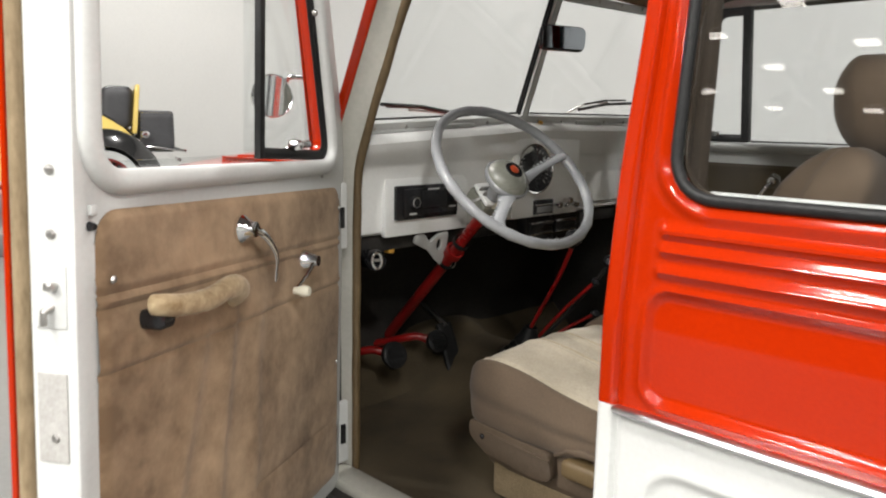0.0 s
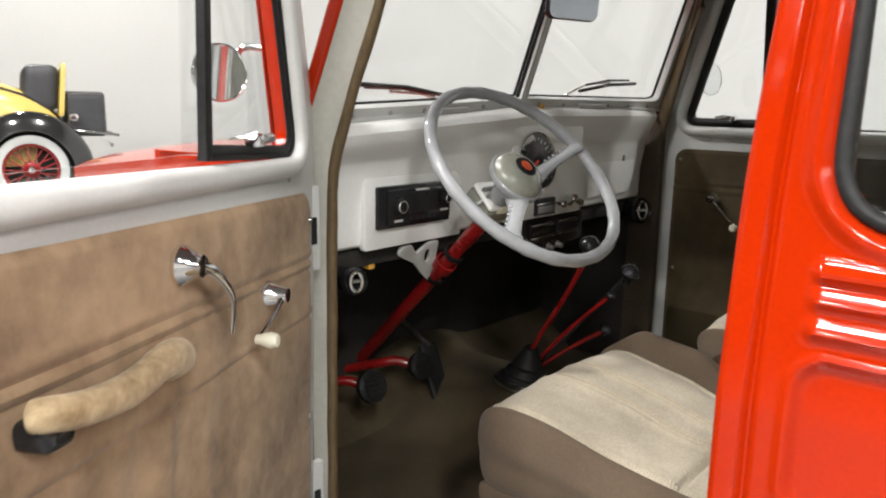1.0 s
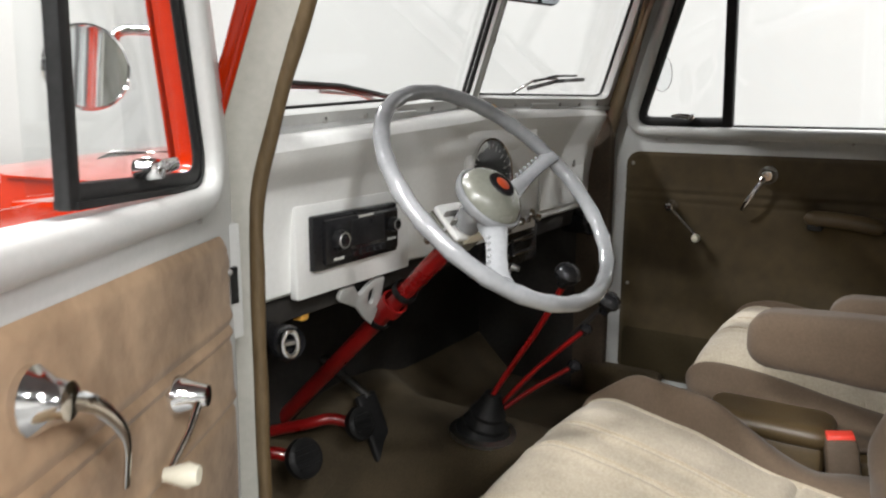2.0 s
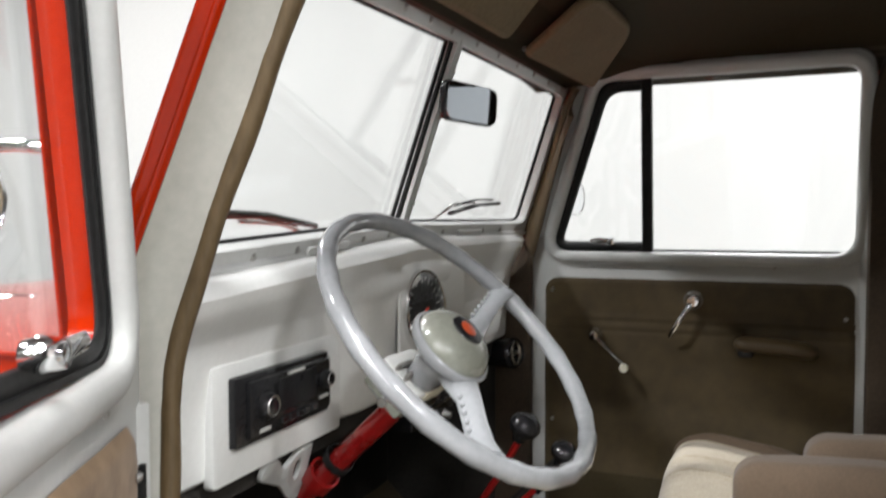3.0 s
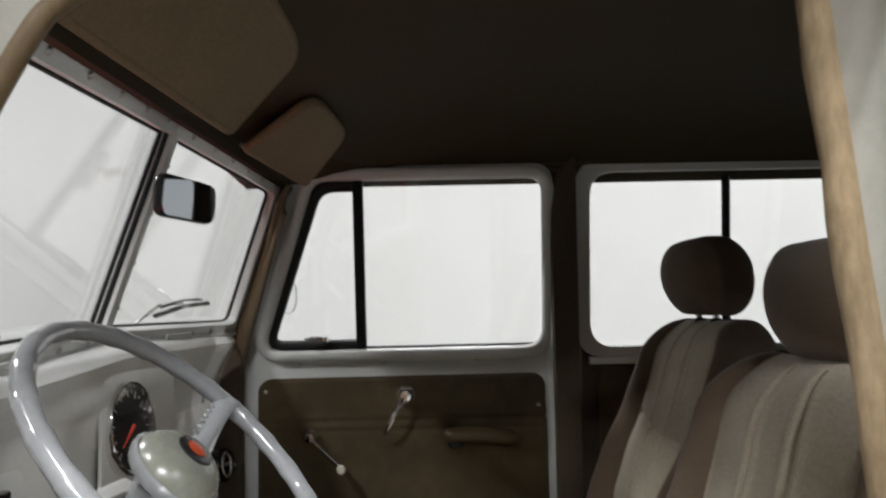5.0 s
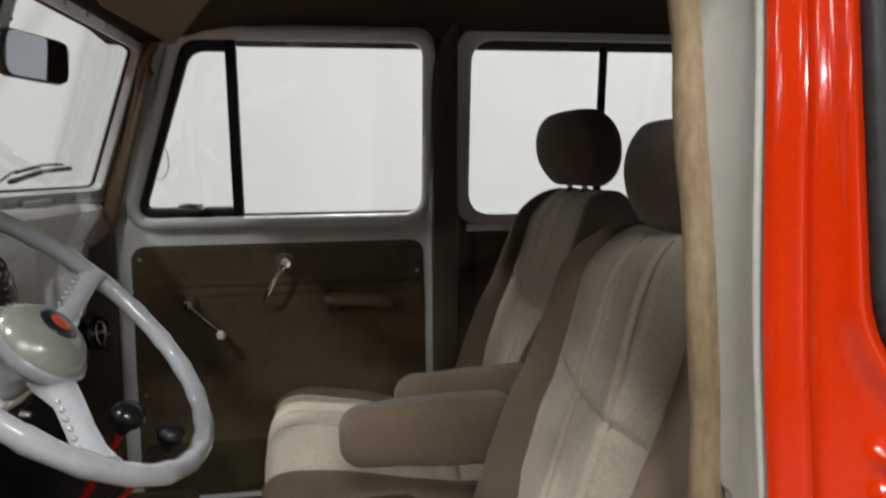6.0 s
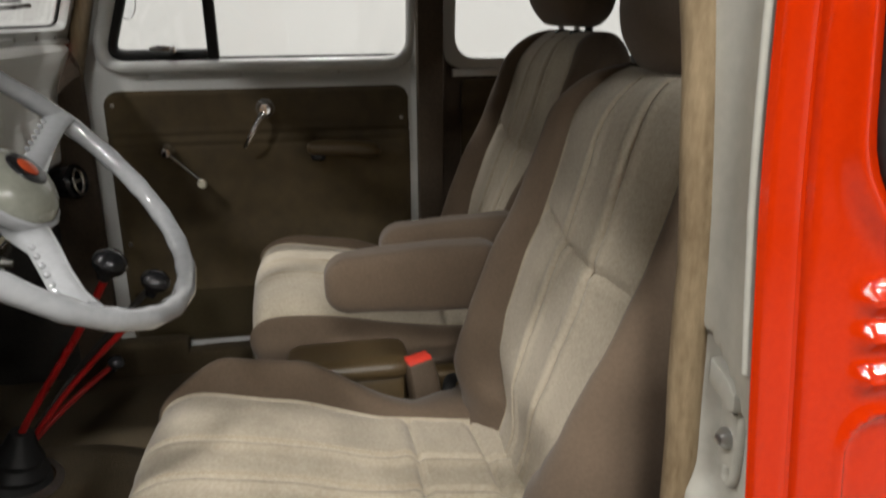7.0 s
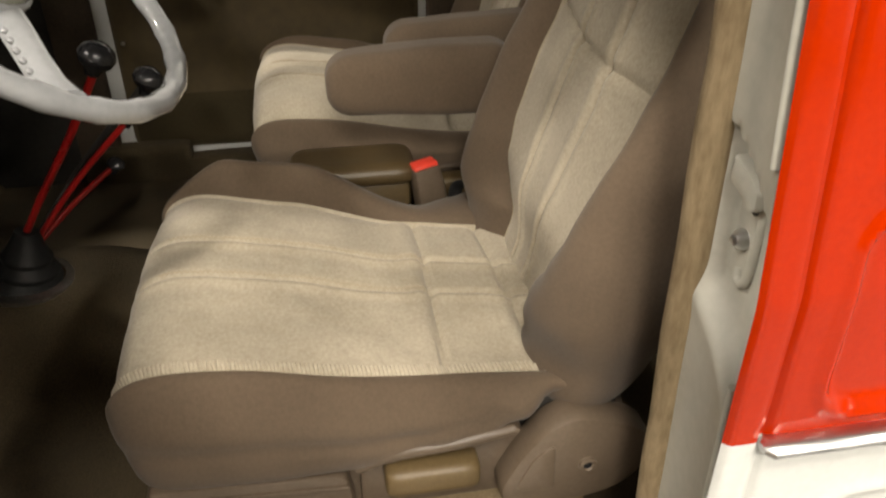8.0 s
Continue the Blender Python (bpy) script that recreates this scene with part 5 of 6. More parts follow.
def headrest(th, lift, dy):
    xm = 0.385

    def hw(p):
        q = p.copy()
        k = (p.z - 1.325) / 0.08
        q.x = xm + (p.x - xm) * (1 - 0.10 * k * k)
        q.y += 0.012 * smoothstep(1.24, 1.40, p.z) - 0.03 * ((p.x - xm) / 0.135) ** 2 * smoothstep(1.13, 1.20, p.y)
        q += Vector((0, 1, 0)) * 0.0025 * noise.noise(p * 13)
        q.z += lift + 0.006 * smoothstep(1.20, 1.09, p.y) * smoothstep(1.33, 1.26, p.z) * -1
        q.y += dy
        return q
    part("headrest", soft((xm - 0.135, 1.075, 1.250), (xm + 0.135, 1.205, 1.398), (0.045, 0.050, 0.070), 16, hw), TAUPE, th, "taupe cloth headrest")
    for sx in (-0.045, 0.045):
        part("headrest_post", tube([(xm + sx, 1.135 + dy, 1.22), (xm + sx, 1.14 + dy, 1.36 + lift)], 0.006, 8), STEEL, th, "steel headrest post")
        part("post_guide", lathe([(0.006, 0.006), (0.012, 0.005), (0.014, 0.0), (0.013, -0.012)], 14, Matrix.Translation((xm + sx, 1.136 + dy, 1.266))), BLACKP, th, "black plastic post guide")


driver_seat = seat(0.0, 0.105, 0.0)
passenger_seat = seat(0.028, 0.035, 1.0)
passenger_seat.matrix_basis = Matrix.Translation((0.385 + 0.645, 1.55 - 0.124, 0.553))
passenger_seat["label"] = "taupe and beige cloth bucket seat with raised headrest, set further back"
headrest(driver_seat, 0.008, -0.026)
ROOT[passenger_seat.name] = ROOT[driver_seat.name].copy()
headrest(passenger_seat, 0.031, 0.026)
ROOT[passenger_seat.name] = passenger_seat.matrix_basis.copy()
seat_arm(driver_seat, 0.665, 1.555, 0.0)
seat_arm(passenger_seat, 0.80, 1.453, 0.006)

# console box and buckle between the seats
box = thing("console_box", "brown vinyl storage box between the seats", "console", (0.70, 1.53, 0.52))
# box and lid take the shade between the seats from their darkened vinyl
part("body", rbox((0.662, 1.43, 0.52), (0.760, 1.612, 0.768), 0.014), CONSOLE_SHADED, box)
part("lid", soft((0.655, 1.42, 0.758), (0.768, 1.622, 0.796), (0.022, 0.026, 0.018), 8), CONSOLE_SHADED, box, "padded brown vinyl lid")
bk = thing("seat_belt_buckle", "beige seat belt buckle with a red button", "buckle", (0.66, 1.39, 0.70))
part("webbing", tube(smooth_path([(0.645, 1.33, 0.62), (0.665, 1.355, 0.715), (0.69, 1.345, 0.74), (0.70, 1.30, 0.72)]), 0.011, 8, flat=0.25), RUBBER, bk, "black belt webbing")
part("stalk", tube([(0.66, 1.36, 0.60), (0.66, 1.385, 0.70)], 0.012, 8, flat=0.4), BLACKP, bk)
BT = Matrix.Translation((0.66, 1.392, 0.69)) @ pose(0, 0, 0, -9, 5, 12)
part("housing", soft((-0.022, -0.024, -0.01), (0.022, 0.024, 0.104), 0.009, 4, None, BT), PLASTIC_BROWN, bk)
part("button", rbox((-0.016, -0.020, 0.096), (0.016, 0.020, 0.109), 0.003, 2, BT), REDPLASTIC, bk, "bright red release button")

# ---- dashboard ----
dash = thing("dashboard", "off-white painted steel dashboard with radio and round gauge", "dashboard", (XC, 2.12, 1.03))
X0, X1 = 0.036, mir(0.036)


def dash_face(u, v):
    # from the ledge under the screen, over the round edge, down the face and under
    prof = [(2.085, 1.292), (2.062, 1.284), (2.052, 1.272), (2.056, 1.255), (2.078, 1.20), (2.092, 1.12), (2.094, 1.05), (2.096, 1.034), (2.11, 1.030), (2.14, 1.034)]
    p = along([(0, a, b) for a, b in prof], v)
    x = lerp(X0, X1 - 0.028 * smoothstep(0.6, 0.1, v), u)
    d = abs(x - XC)
    y = p.y - (0.05 if x < XC else 0.025) * d * smoothstep(0.45, 0.0, v)
    # housing that carries the column and gauge
    b = smoothstep(0.25, 0.13, abs(x - 0.66)) * smoothstep(0.18, 0.32, v) * smoothstep(0.95, 0.85, v)
    y -= 0.018 * b
    drop = 0.018 * max(0.0, XC - x) / 0.37 * smoothstep(0.5, 0.15, v)
    return Vector((x, y, p.z - drop + 0.0015 * noise.noise(Vector((x * 5, v * 4, 1)))))


part("panel", sheet(90, 48, dash_face, 0.003), DASHWHITE, dash, "off-white painted steel panel")
# radio plate
part("radio_plate", slab(rrect((0.172, 1.024), (0.452, 1.160), 0.006), (), 0.014, Matrix(((1, 0, 0, 0), (0, 0, -1, 2.094), (0, 1, 0, 0), (0, 0, 0, 1))), 0.002), DASHWHITE, dash, "white metal radio mounting plate")
part("plate_screw", screw((0.470, 2.086, 1.057), (0, -1, 0), 0.006), BLACKP, dash)
radio = thing("car_radio", "black car radio in a white mounting plate", "radio", (0.325, 2.07, 1.05))
RM = Matrix.Translation((0.018, 0.008, 0.0))
part("surround", rbox((0.182, 2.062, 1.062), (0.386, 2.082, 1.143), 0.003, 2, RM), BLACKP, radio)
part("face", rbox((0.200, 2.055, 1.068), (0.382, 2.066, 1.137), 0.006, 2, RM), BLACKP, radio)
part("screen", rbox((0.256, 2.0535, 1.090), (0.340, 2.057, 1.130), 0.001, 2, RM), DIAL, radio, "dark radio display")
for kx, kz, kr in ((0.230, 1.104, 0.0165), (0.363, 1.110, 0.0120)):
    place = RM @ Vector((kx, 2.055, kz))
    part("knob", lathe([(0, 0.011), (kr * 0.45, 0.0115), (kr * 0.8, 0.0105), (kr, 0.006), (kr * 1.08, 0.0)], 24, aim(place, (0, -1, 0))), BLACKP, radio, "black radio knob")
    part("knob_ring", lathe([(kr * 0.62, 0.0112), (kr * 0.70, 0.0118), (kr * 0.76, 0.0106)], 24, aim(place, (0, -1, 0))), STEEL, radio)
    part("marking", rbox((kx - 0.014, 2.0538, kz - kr - 0.013), (kx + 0.008, 2.0558, kz - kr - 0.009), 0.0, 1, RM), DIALINK, radio, "small pale marking")
part("logo_bar", rbox((0.276, 2.0530, 1.1315), (0.312, 2.0560, 1.1345), 0.0, 1, RM), DIALINK, radio, "small pale marking")
for k in range(5):
    part("button", rbox((0.260 + k * 0.017, 2.0525, 1.074), (0.274 + k * 0.017, 2.0565, 1.083), 0.001, 1, RM), BLACKP, radio)

# round gauge
gc = Vector((0.679, 2.046, 1.169))
gauge = thing("speedometer", "round black gauge with a chrome bezel and red needle", "gauge", gc)
gm = aim(gc, (-0.09, -0.99, 0.1)) @ Matrix.Diagonal((1.15, 1.15, 1.3, 1))
part("bezel", lathe([(0.0590, -0.01), (0.0605, 0.003), (0.0585, 0.0072), (0.0555, 0.0062), (0.0545, 0.0)], 40, gm), CHROME, gauge, "chrome bezel")
part("dial", lathe([(0, 0.0), (0.0548, 0.0), (0.0548, -0.008)], 36, gm), DIAL, gauge, "black dial")
ticks = []
for k in range(21):
    a = radians(225 - k * 13.5)
    r0, r1 = (0.040, 0.049) if k % 2 == 0 else (0.0445, 0.049)
    ticks.append(tube([(r0 * math.cos(a), r0 * math.sin(a), 0.0015), (r1 * math.cos(a), r1 * math.sin(a), 0.0015)], 0.0009, 4))
bm = join(*ticks)
bm.transform(gm)
part("scale", bm, DIALINK, gauge, "white scale marks")
bm = tube([(0.005, 0.002, 0.004), (-0.028, -0.022, 0.004)], [0.002, 0.0007], 6)
bm.transform(gm)
part("needle", bm, REDPLASTIC, gauge, "red needle")
part("window", lathe([(0, 0.0060), (0.0555, 0.0045)], 32, gm), GLASS, gauge).visible_shadow = False

# instrument plate right of the column, with switches, and the two small framed gauges below
part("instrument_plate", slab(rrect((0.60, 1.035), (0.900, 1.250), 0.006), (), 0.005, Matrix(((1, 0, 0, 0), (0, 0, -1, 2.058), (0, 1, 0, 0), (0, 0, 0, 1))), 0.001), DASHWHITE, dash)
sw = thing("switch_panel", "chrome dashboard switches and small framed gauges", "switches", (0.83, 2.04, 1.05))
part("slot", rbox((0.690, 2.044, 1.040), (0.772, 2.056, 1.081), 0.003), DIAL, sw, "dark switch block")
for z0, z1 in ((1.066, 1.070), (1.0405, 1.0430)):
    part("slot_bar", rbox((0.692, 2.0415, z0), (0.771, 2.046, z1), 0.0012), CHROME, sw, "thin chrome bar")
part("slot_face", rbox((0.697, 2.0425, 1.046), (0.766, 2.046, 1.063), 0.001), WHEELGREY, sw, "grey slot face")
for kx, kz, kr in ((0.766 + 0.018, 1.064, 0.010), (0.815, 1.064, 0.008), (0.833, 1.074, 0.011), (0.852, 1.066, 0.008), (0.866, 1.061, 0.009)):
    part("knob", lathe([(0, 0.03), (kr * 0.8, 0.029), (kr, 0.024), (kr * 0.7, 0.014), (kr * 0.5, 0.0)], 14, aim((kx, 2.054, kz), (0, -1, 0))), CHROME, sw, "chrome pull knob")
for a, b in ((0.694, 0.798), (0.812, 0.912)):
    part("gauge_face", rbox((a, 2.062, 0.981), (b, 2.072, 1.016), 0.002), DIAL, sw)
    part("gauge_lens", rbox((a + 0.004, 2.0600, 0.989), (b - 0.004, 2.064, 1.008), 0.001), BLACKP, sw, "dark gauge window")
    for z in (0.9815, 1.0125):
        part("gauge_bar", rbox((a, 2.0575, z), (b, 2.064, z + 0.0035), 0.0014), CHROME, sw, "thin chrome bar of a small gauge")
part("gauge_panel", rbox((0.680, 2.068, 0.955), (0.945, 2.10, 1.034), 0.004), BLACKP, sw, "black gauge panel")
for kx in (0.782, 0.824):
    part("toggle", lathe([(0, 0.018), (0.006, 0.016), (0.007, 0.004), (0.009, 0.0)], 12, aim((kx, 2.068, 0.955), (0, -1, -0.2))), STEEL, sw)

kn = thing("wiper_knob", "small brass-coloured wiper knob on the windscreen ledge", "knob", (0.733, 2.08, 1.283))
part("cap", lathe([(0, 0.018), (0.006, 0.016), (0.008, 0.008), (0.006, 0.0), (0.005, -0.008)], 14, aim((0.733, 2.078, 1.284), (0, -0.6, 0.8))), AMBER, kn)

# glovebox lid
gb = thing("glovebox_lid", "off-white painted glovebox lid with a small latch", "glovebox", (1.12, 2.08, 1.05))
part("lid", slab(rrect((0.985, 1.055), (1.255, 1.175), 0.01), (), 0.006, Matrix(((1, 0, 0, 0), (0, 0.03, -1, 2.092 - 0.036), (0, 1, 0, 0), (0, 0, 0, 1))), 0.002), DASHWHITE, gb)
part("latch", rbox((1.175, 2.078, 1.145), (1.183, 2.086, 1.162), 0.002), STEEL, gb)

# under the dash: vents, bracket, wiring
for nm, c, r in (("left", (0.12, 2.05, 0.982), 0.023), ("right", (1.262, 2.058, 0.998), 0.034)):
    v = thing("air_vent", "round black air vent with a bright ring", "vent", c, group="under-dash vents")
    vm = aim(c, (-0.35, -1, 0.1))
    part("body", lathe([(r * 0.9, -0.09), (r, -0.02), (r * 1.1, 0.0), (r * 0.95, 0.008), (r * 0.8, 0.0), (r * 0.7, -0.01), (0, -0.012)], 24, vm), BLACKP, v)
    bm = tube([(r * 0.5 * math.cos(k * math.tau / 20), r * 0.78 * math.sin(k * math.tau / 20), 0.005) for k in range(20)], 0.004, 8, closed=True)
    bm.transform(vm)
    part("ring", bm, CHROME, v, "bright ring")
    part("flap", rbox((-r * 0.42, -0.003, -0.006), (r * 0.42, 0.003, 0.004), 0.001, 1, vm), STEEL, v)
# added black board; its colour stands in for shade below the dash
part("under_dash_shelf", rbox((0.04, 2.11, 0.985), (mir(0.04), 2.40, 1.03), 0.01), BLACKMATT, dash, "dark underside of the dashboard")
for px, pz in ((0.225, 0.985),):
    rl = thing("relay", "small amber relay under the dashboard", "relay", (px, 2.10, pz))
    part("case", rbox((px - 0.008, 2.115, pz - 0.008), (px + 0.009, 2.135, pz + 0.009), 0.003), AMBER, rl)

# ---- steering ----
WC = Vector((0.372, 1.861, 1.178))
WN = Vector((-0.083, -0.70, 0.709)).normalized()
WR = 0.2007
wm = aim(WC, WN)
wheel = thing("steering_wheel", "glossy grey two-spoke steering wheel with an orange badge", "steering wheel", WC)
right = (Vector((1, 0, 0)) - WN * WN.x).normalized()
upw = WN.cross(right).normalized()
if upw.z < 0:
    upw = -upw


def on_wheel(deg, r, lift=0.0):
    a = radians(deg)
    return WC + (right * math.cos(a) + upw * math.sin(a)) * r + WN * lift


n = 120
pts = [on_wheel(k * 360 / n, WR) for k in range(n)]
rad = []
for k in range(n):
    g = 0.0012 * max(0, math.sin(k * math.tau / 5))
    rad.append(0.0114 + g)
part("rim", tube(pts, rad, 14, closed=True), WHEELGREY, wheel, "glossy grey rim with finger grips")
SPOKES = (10, 219)
SC = WC + right * 0.010 - upw * 0.006
HC = WC - right * 0.014 + upw * 0.001
for a in SPOKES:
    pts = [SC.lerp(on_wheel(a, WR - 0.003), k) - WN * (0.020 * (1 - k * k) + 0.010 * (k < 0.3)) for k in (0.15, 0.29, 0.5, 0.7, 0.88, 1.0)]
    sp = tube(pts, [0.028, 0.0215, 0.0152, 0.0142, 0.0152, 0.020], 14, flat=0.5)
    part("spoke", sp, WHEELGREY, wheel)
    ridge = [pts[2].lerp(pts[4], k / 5) - WN * 0.001 - WN.cross((pts[-1] - pts[0]).normalized()) * (-0.0132 if a < 90 else 0.0132) for k in range(6)]
    for c in ridge:
        part("finger_ridge", lathe([(0, 0.0026), (0.0026, 0.0019), (0.0038, 0.0), (0.0026, -0.0019), (0, -0.0026)], 10, aim(c, WN)), WHEELGREY, wheel)
part("hub", lathe([(0.0, 0.0305), (0.018, 0.029), (0.034, 0.023), (0.045, 0.014), (0.0505, 0.004), (0.0510, -0.002), (0, -0.004)], 36, aim(HC - WN * 0.012, WN)), HUBGREY, wheel, "grey-green domed hub")
part("hub_ring", lathe([(0.0505, -0.003), (0.0515, 0.001), (0.0535, 0.0018), (0.0560, -0.001), (0.0565, -0.006), (0.0535, -0.013), (0.042, -0.020), (0.030, -0.032), (0.023, -0.05), (0.021, -0.065), (0, -0.065)], 36, aim(HC - WN * 0.012, WN)), WHEELGREY, wheel, "light grey hub collar")
part("badge_ring", lathe([(0, 0.0), (0.0205, -0.001), (0.022, -0.003), (0.022, -0.010)], 28, aim(HC + WN * 0.0185, WN)), BLACKP, wheel, "black badge ring")
part("badge", lathe([(0, 0.002), (0.0085, 0.0016), (0.0115, 0.0)], 20, aim(HC + WN * 0.0185, WN)), ORANGE, wheel, "orange badge")
ax = -WN
CE = Vector((0.488, 2.44, 0.64))
CS = WC + ax * 0.05
col = thing("steering_column", "red painted steering column with black cable", "steering column", CE)
part("upper_jacket", tube([WC + ax * 0.045, WC + ax * 0.12], [0.022, 0.020], 18), HUBGREY, col, "grey column head")
part("jacket", tube([WC + ax * 0.11, CE], 0.0155, 16), REDPART, col, "glossy red column tube")
side = (CE - CS).normalized().cross(Vector((0, 0, 1))).normalized()
cab = [CS.lerp(CE, t) + side * (0.010 + 0.006 * math.sin(t * 9)) + Vector((0, -0.008, 0.014)) for t in [0.16 + 0.07 * k for k in range(12)]]
part("cable", tube(smooth_path(cab, 4), 0.006, 6), RUBBER, col, "black cable strapped along the column")
for t in (0.3, 0.42):
    c = CS.lerp(CE, t)
    part("strap", lathe([(0.02, -0.006), (0.0225, -0.006), (0.0225, 0.006), (0.02, 0.006)], 16, aim(c, CE - CS)), RUBBER, col, "black strap")
# turn signal switch on the column
tp = Vector((0.378, 1.940, 1.118))
ts = thing("turn_signal_switch", "grey turn signal switch box with a chrome lever", "switch", tp)
tm = aim(tp, WN)
part("box", soft((-0.040, -0.034, -0.030), (0.036, 0.034, 0.006), 0.007, 6, None, tm), HUBGREY, ts)
part("cover", soft((-0.040, -0.034, 0.006), (0.034, 0.032, 0.020), 0.006, 6, None, tm), DASHWHITE, ts, "pale grey switch cover")
part("lens", rbox((-0.016, -0.036, 0.0), (0.030, -0.028, 0.026), 0.003, 2, tm), IVORY, ts, "clear indicator lens")
part("clip", join(rbox((-0.040, -0.010, 0.018), (-0.004, -0.004, 0.032), 0.002, 1, tm), rbox((-0.040, 0.006, 0.018), (-0.010, 0.012, 0.030), 0.002, 1, tm)), STEEL, ts, "bent steel clips")
part("lever", tube([tp + Vector((-0.03, 0, 0)), tp + Vector((-0.075, -0.01, -0.004)), tp + Vector((-0.10, -0.012, -0.006))], [0.004, 0.004, 0.006], 8), CHROME, ts, "chrome lever")
# column bracket
br = thing("column_bracket", "white painted steel column bracket", "bracket", (0.40, 2.11, 0.96))
bc = CS.lerp(CE, 0.36)
bd = (CE - CS).normalized()
bo, bxd, byd = Vector((0.28, 2.10, 1.008)), Vector((1, 0.0, 0.0)), Vector((0.05, -0.38, 0.92)).normalized()
yl = [(0, 0.012), (0.03, 0.014), (0.056, -0.012), (0.082, 0.012), (0.112, 0.014), (0.128, -0.04), (0.19, -0.088), (0.188, -0.108), (0.145, -0.1), (0.10, -0.07), (0.06, -0.036), (0.0, -0.008)]
oval = [(0.093 + 0.008 * math.cos(k * math.tau / 14) - 0.006 * math.sin(k * math.tau / 14), -0.022 + 0.017 * math.sin(k * math.tau / 14)) for k in range(14)]
bm4 = Matrix((bxd, byd, bxd.cross(byd))).transposed().to_4x4()
bm4.translation = bo
part("plate", slab(rounded(yl, 0.008), [oval], 0.008, bm4, 0.002), WHITE, br)
part("clamp", lathe([(0.02, -0.012), (0.024, -0.012), (0.024, 0.012), (0.02, 0.012)], 18, aim(bc, bd)), REDPART, br, "red painted clamp ring")

# ---- pedals and levers ----
for px, py, pz, r, lab in ((0.354, 2.25, 0.661, 0.037, "round black rubber clutch pedal"), (0.519, 2.25, 0.667, 0.033, "round black rubber brake pedal")):
    pd = thing("pedal", lab, "pedal", (px, py + 0.05, pz - 0.1), group="foot pedals")
    pmx = aim((px, py, pz), (-0.15, -0.9, 0.4))
    rib = [lathe([(0.0, 0.014), (r * 0.72, 0.013), (r * 0.8, 0.010), (r, 0.008), (r * 1.02, -0.004), (r * 0.9, -0.012), (0, -0.014)], 24, pmx)]
    rib += [rbox((-r * 0.6, k * r * 0.3 - 0.0025, 0.012), (r * 0.6, k * r * 0.3 + 0.0025, 0.0165), 0.001, 1, pmx) for k in (-1.5, -0.5, 0.5, 1.5)]
    part("pad", join(*rib), RUBBER, pd, "black ribbed rubber pad")
    part("arm", tube(smooth_path([(px, py + 0.012, pz - 0.005), (px - 0.03, py + 0.05, pz + 0.01), (px - 0.06, py + 0.09, pz + 0.0), (px - 0.085, py + 0.18, pz - 0.03)]), 0.0115, 8), REDPART, pd, "red painted pedal arm")
acc = thing("accelerator", "long black rubber accelerator pedal", "pedal", (0.57, 2.2, 0.54))
part("pad", soft((-0.028, -0.10, -0.008), (0.028, 0.10, 0.010), 0.008, 5, None, aim((0.57, 2.24, 0.615), (-0.1, -0.9, 0.42))), RUBBER, acc)
part("rod", tube([(0.575, 2.27, 0.70), (0.58, 2.40, 0.76)], 0.007, 8), STEEL, acc, "steel pedal rod")
bx = Vector((0.665, 2.045, 0.648))
gl = thing("gear_lever", "red gear lever with a black knob and rubber boot", "gear lever", bx)
part("boot", lathe([(0.06, -0.03), (0.058, 0.0), (0.045, 0.012), (0.047, 0.02), (0.036, 0.034), (0.037, 0.042), (0.026, 0.06), (0.017, 0.085), (0, 0.086)], 24, aim(bx, (0.0, -0.25, 1))), RUBBER, gl, "black rubber boot")
part("boot_plate", lathe([(0.062, -0.012), (0.07, -0.008), (0.07, -0.002), (0.056, 0.002)], 24, aim(bx, (0.0, -0.1, 1))), STEEL, gl, "worn steel boot ring")
part("stick", tube(smooth_path([(0.665, 2.03, 0.72), (0.655, 1.985, 0.79), (0.630, 1.91, 0.90), (0.602, 1.852, 0.995)]), 0.0058, 8), REDPART, gl, "red painted stick")
part("knob", lathe([(0, 0.0185), (0.012, 0.0165), (0.0215, 0.0085), (0.0245, 0.0), (0.0215, -0.010), (0.012, -0.019), (0.009, -0.028)], 24, aim((0.598, 1.846, 1.012), (-0.1, -0.5, 1))), BLACKP, gl, "glossy black knob")
def lever(base, mid, top, kr, lab, mat, rod):
    tl = thing("transfer_lever", lab, "lever", base, group="transfer case levers")
    part("stick", tube(smooth_path([base, mid, top]), rod, 8), mat, tl)
    part("knob", lathe([(0, 0.75 * kr), (kr * 0.5, kr * 0.66), (kr * 0.9, kr * 0.30), (kr, -0.05 * kr), (kr * 0.85, -kr * 0.4), (kr * 0.45, -kr * 0.75), (kr * 0.36, -kr * 1.2)], 22, aim(top, Vector((-0.12, -0.45, 1)))), BLACKP, tl, "glossy black knob")


lever((0.745, 2.06, 0.655), (0.765, 1.96, 0.78), (0.727, 1.815, 0.938), 0.0235, "black rod lever with a glossy black knob", BLACKMATT, 0.0055)
lever((0.700, 2.05, 0.665), (0.712, 1.955, 0.78), (0.712, 1.852, 0.882), 0.0125, "red transfer lever with a small black knob", REDPART, 0.0050)
lever((0.74, 2.06, 0.65), (0.785, 1.99, 0.71), (0.815, 1.914, 0.766), 0.0150, "short red transfer lever with a black knob", REDPART, 0.0050)

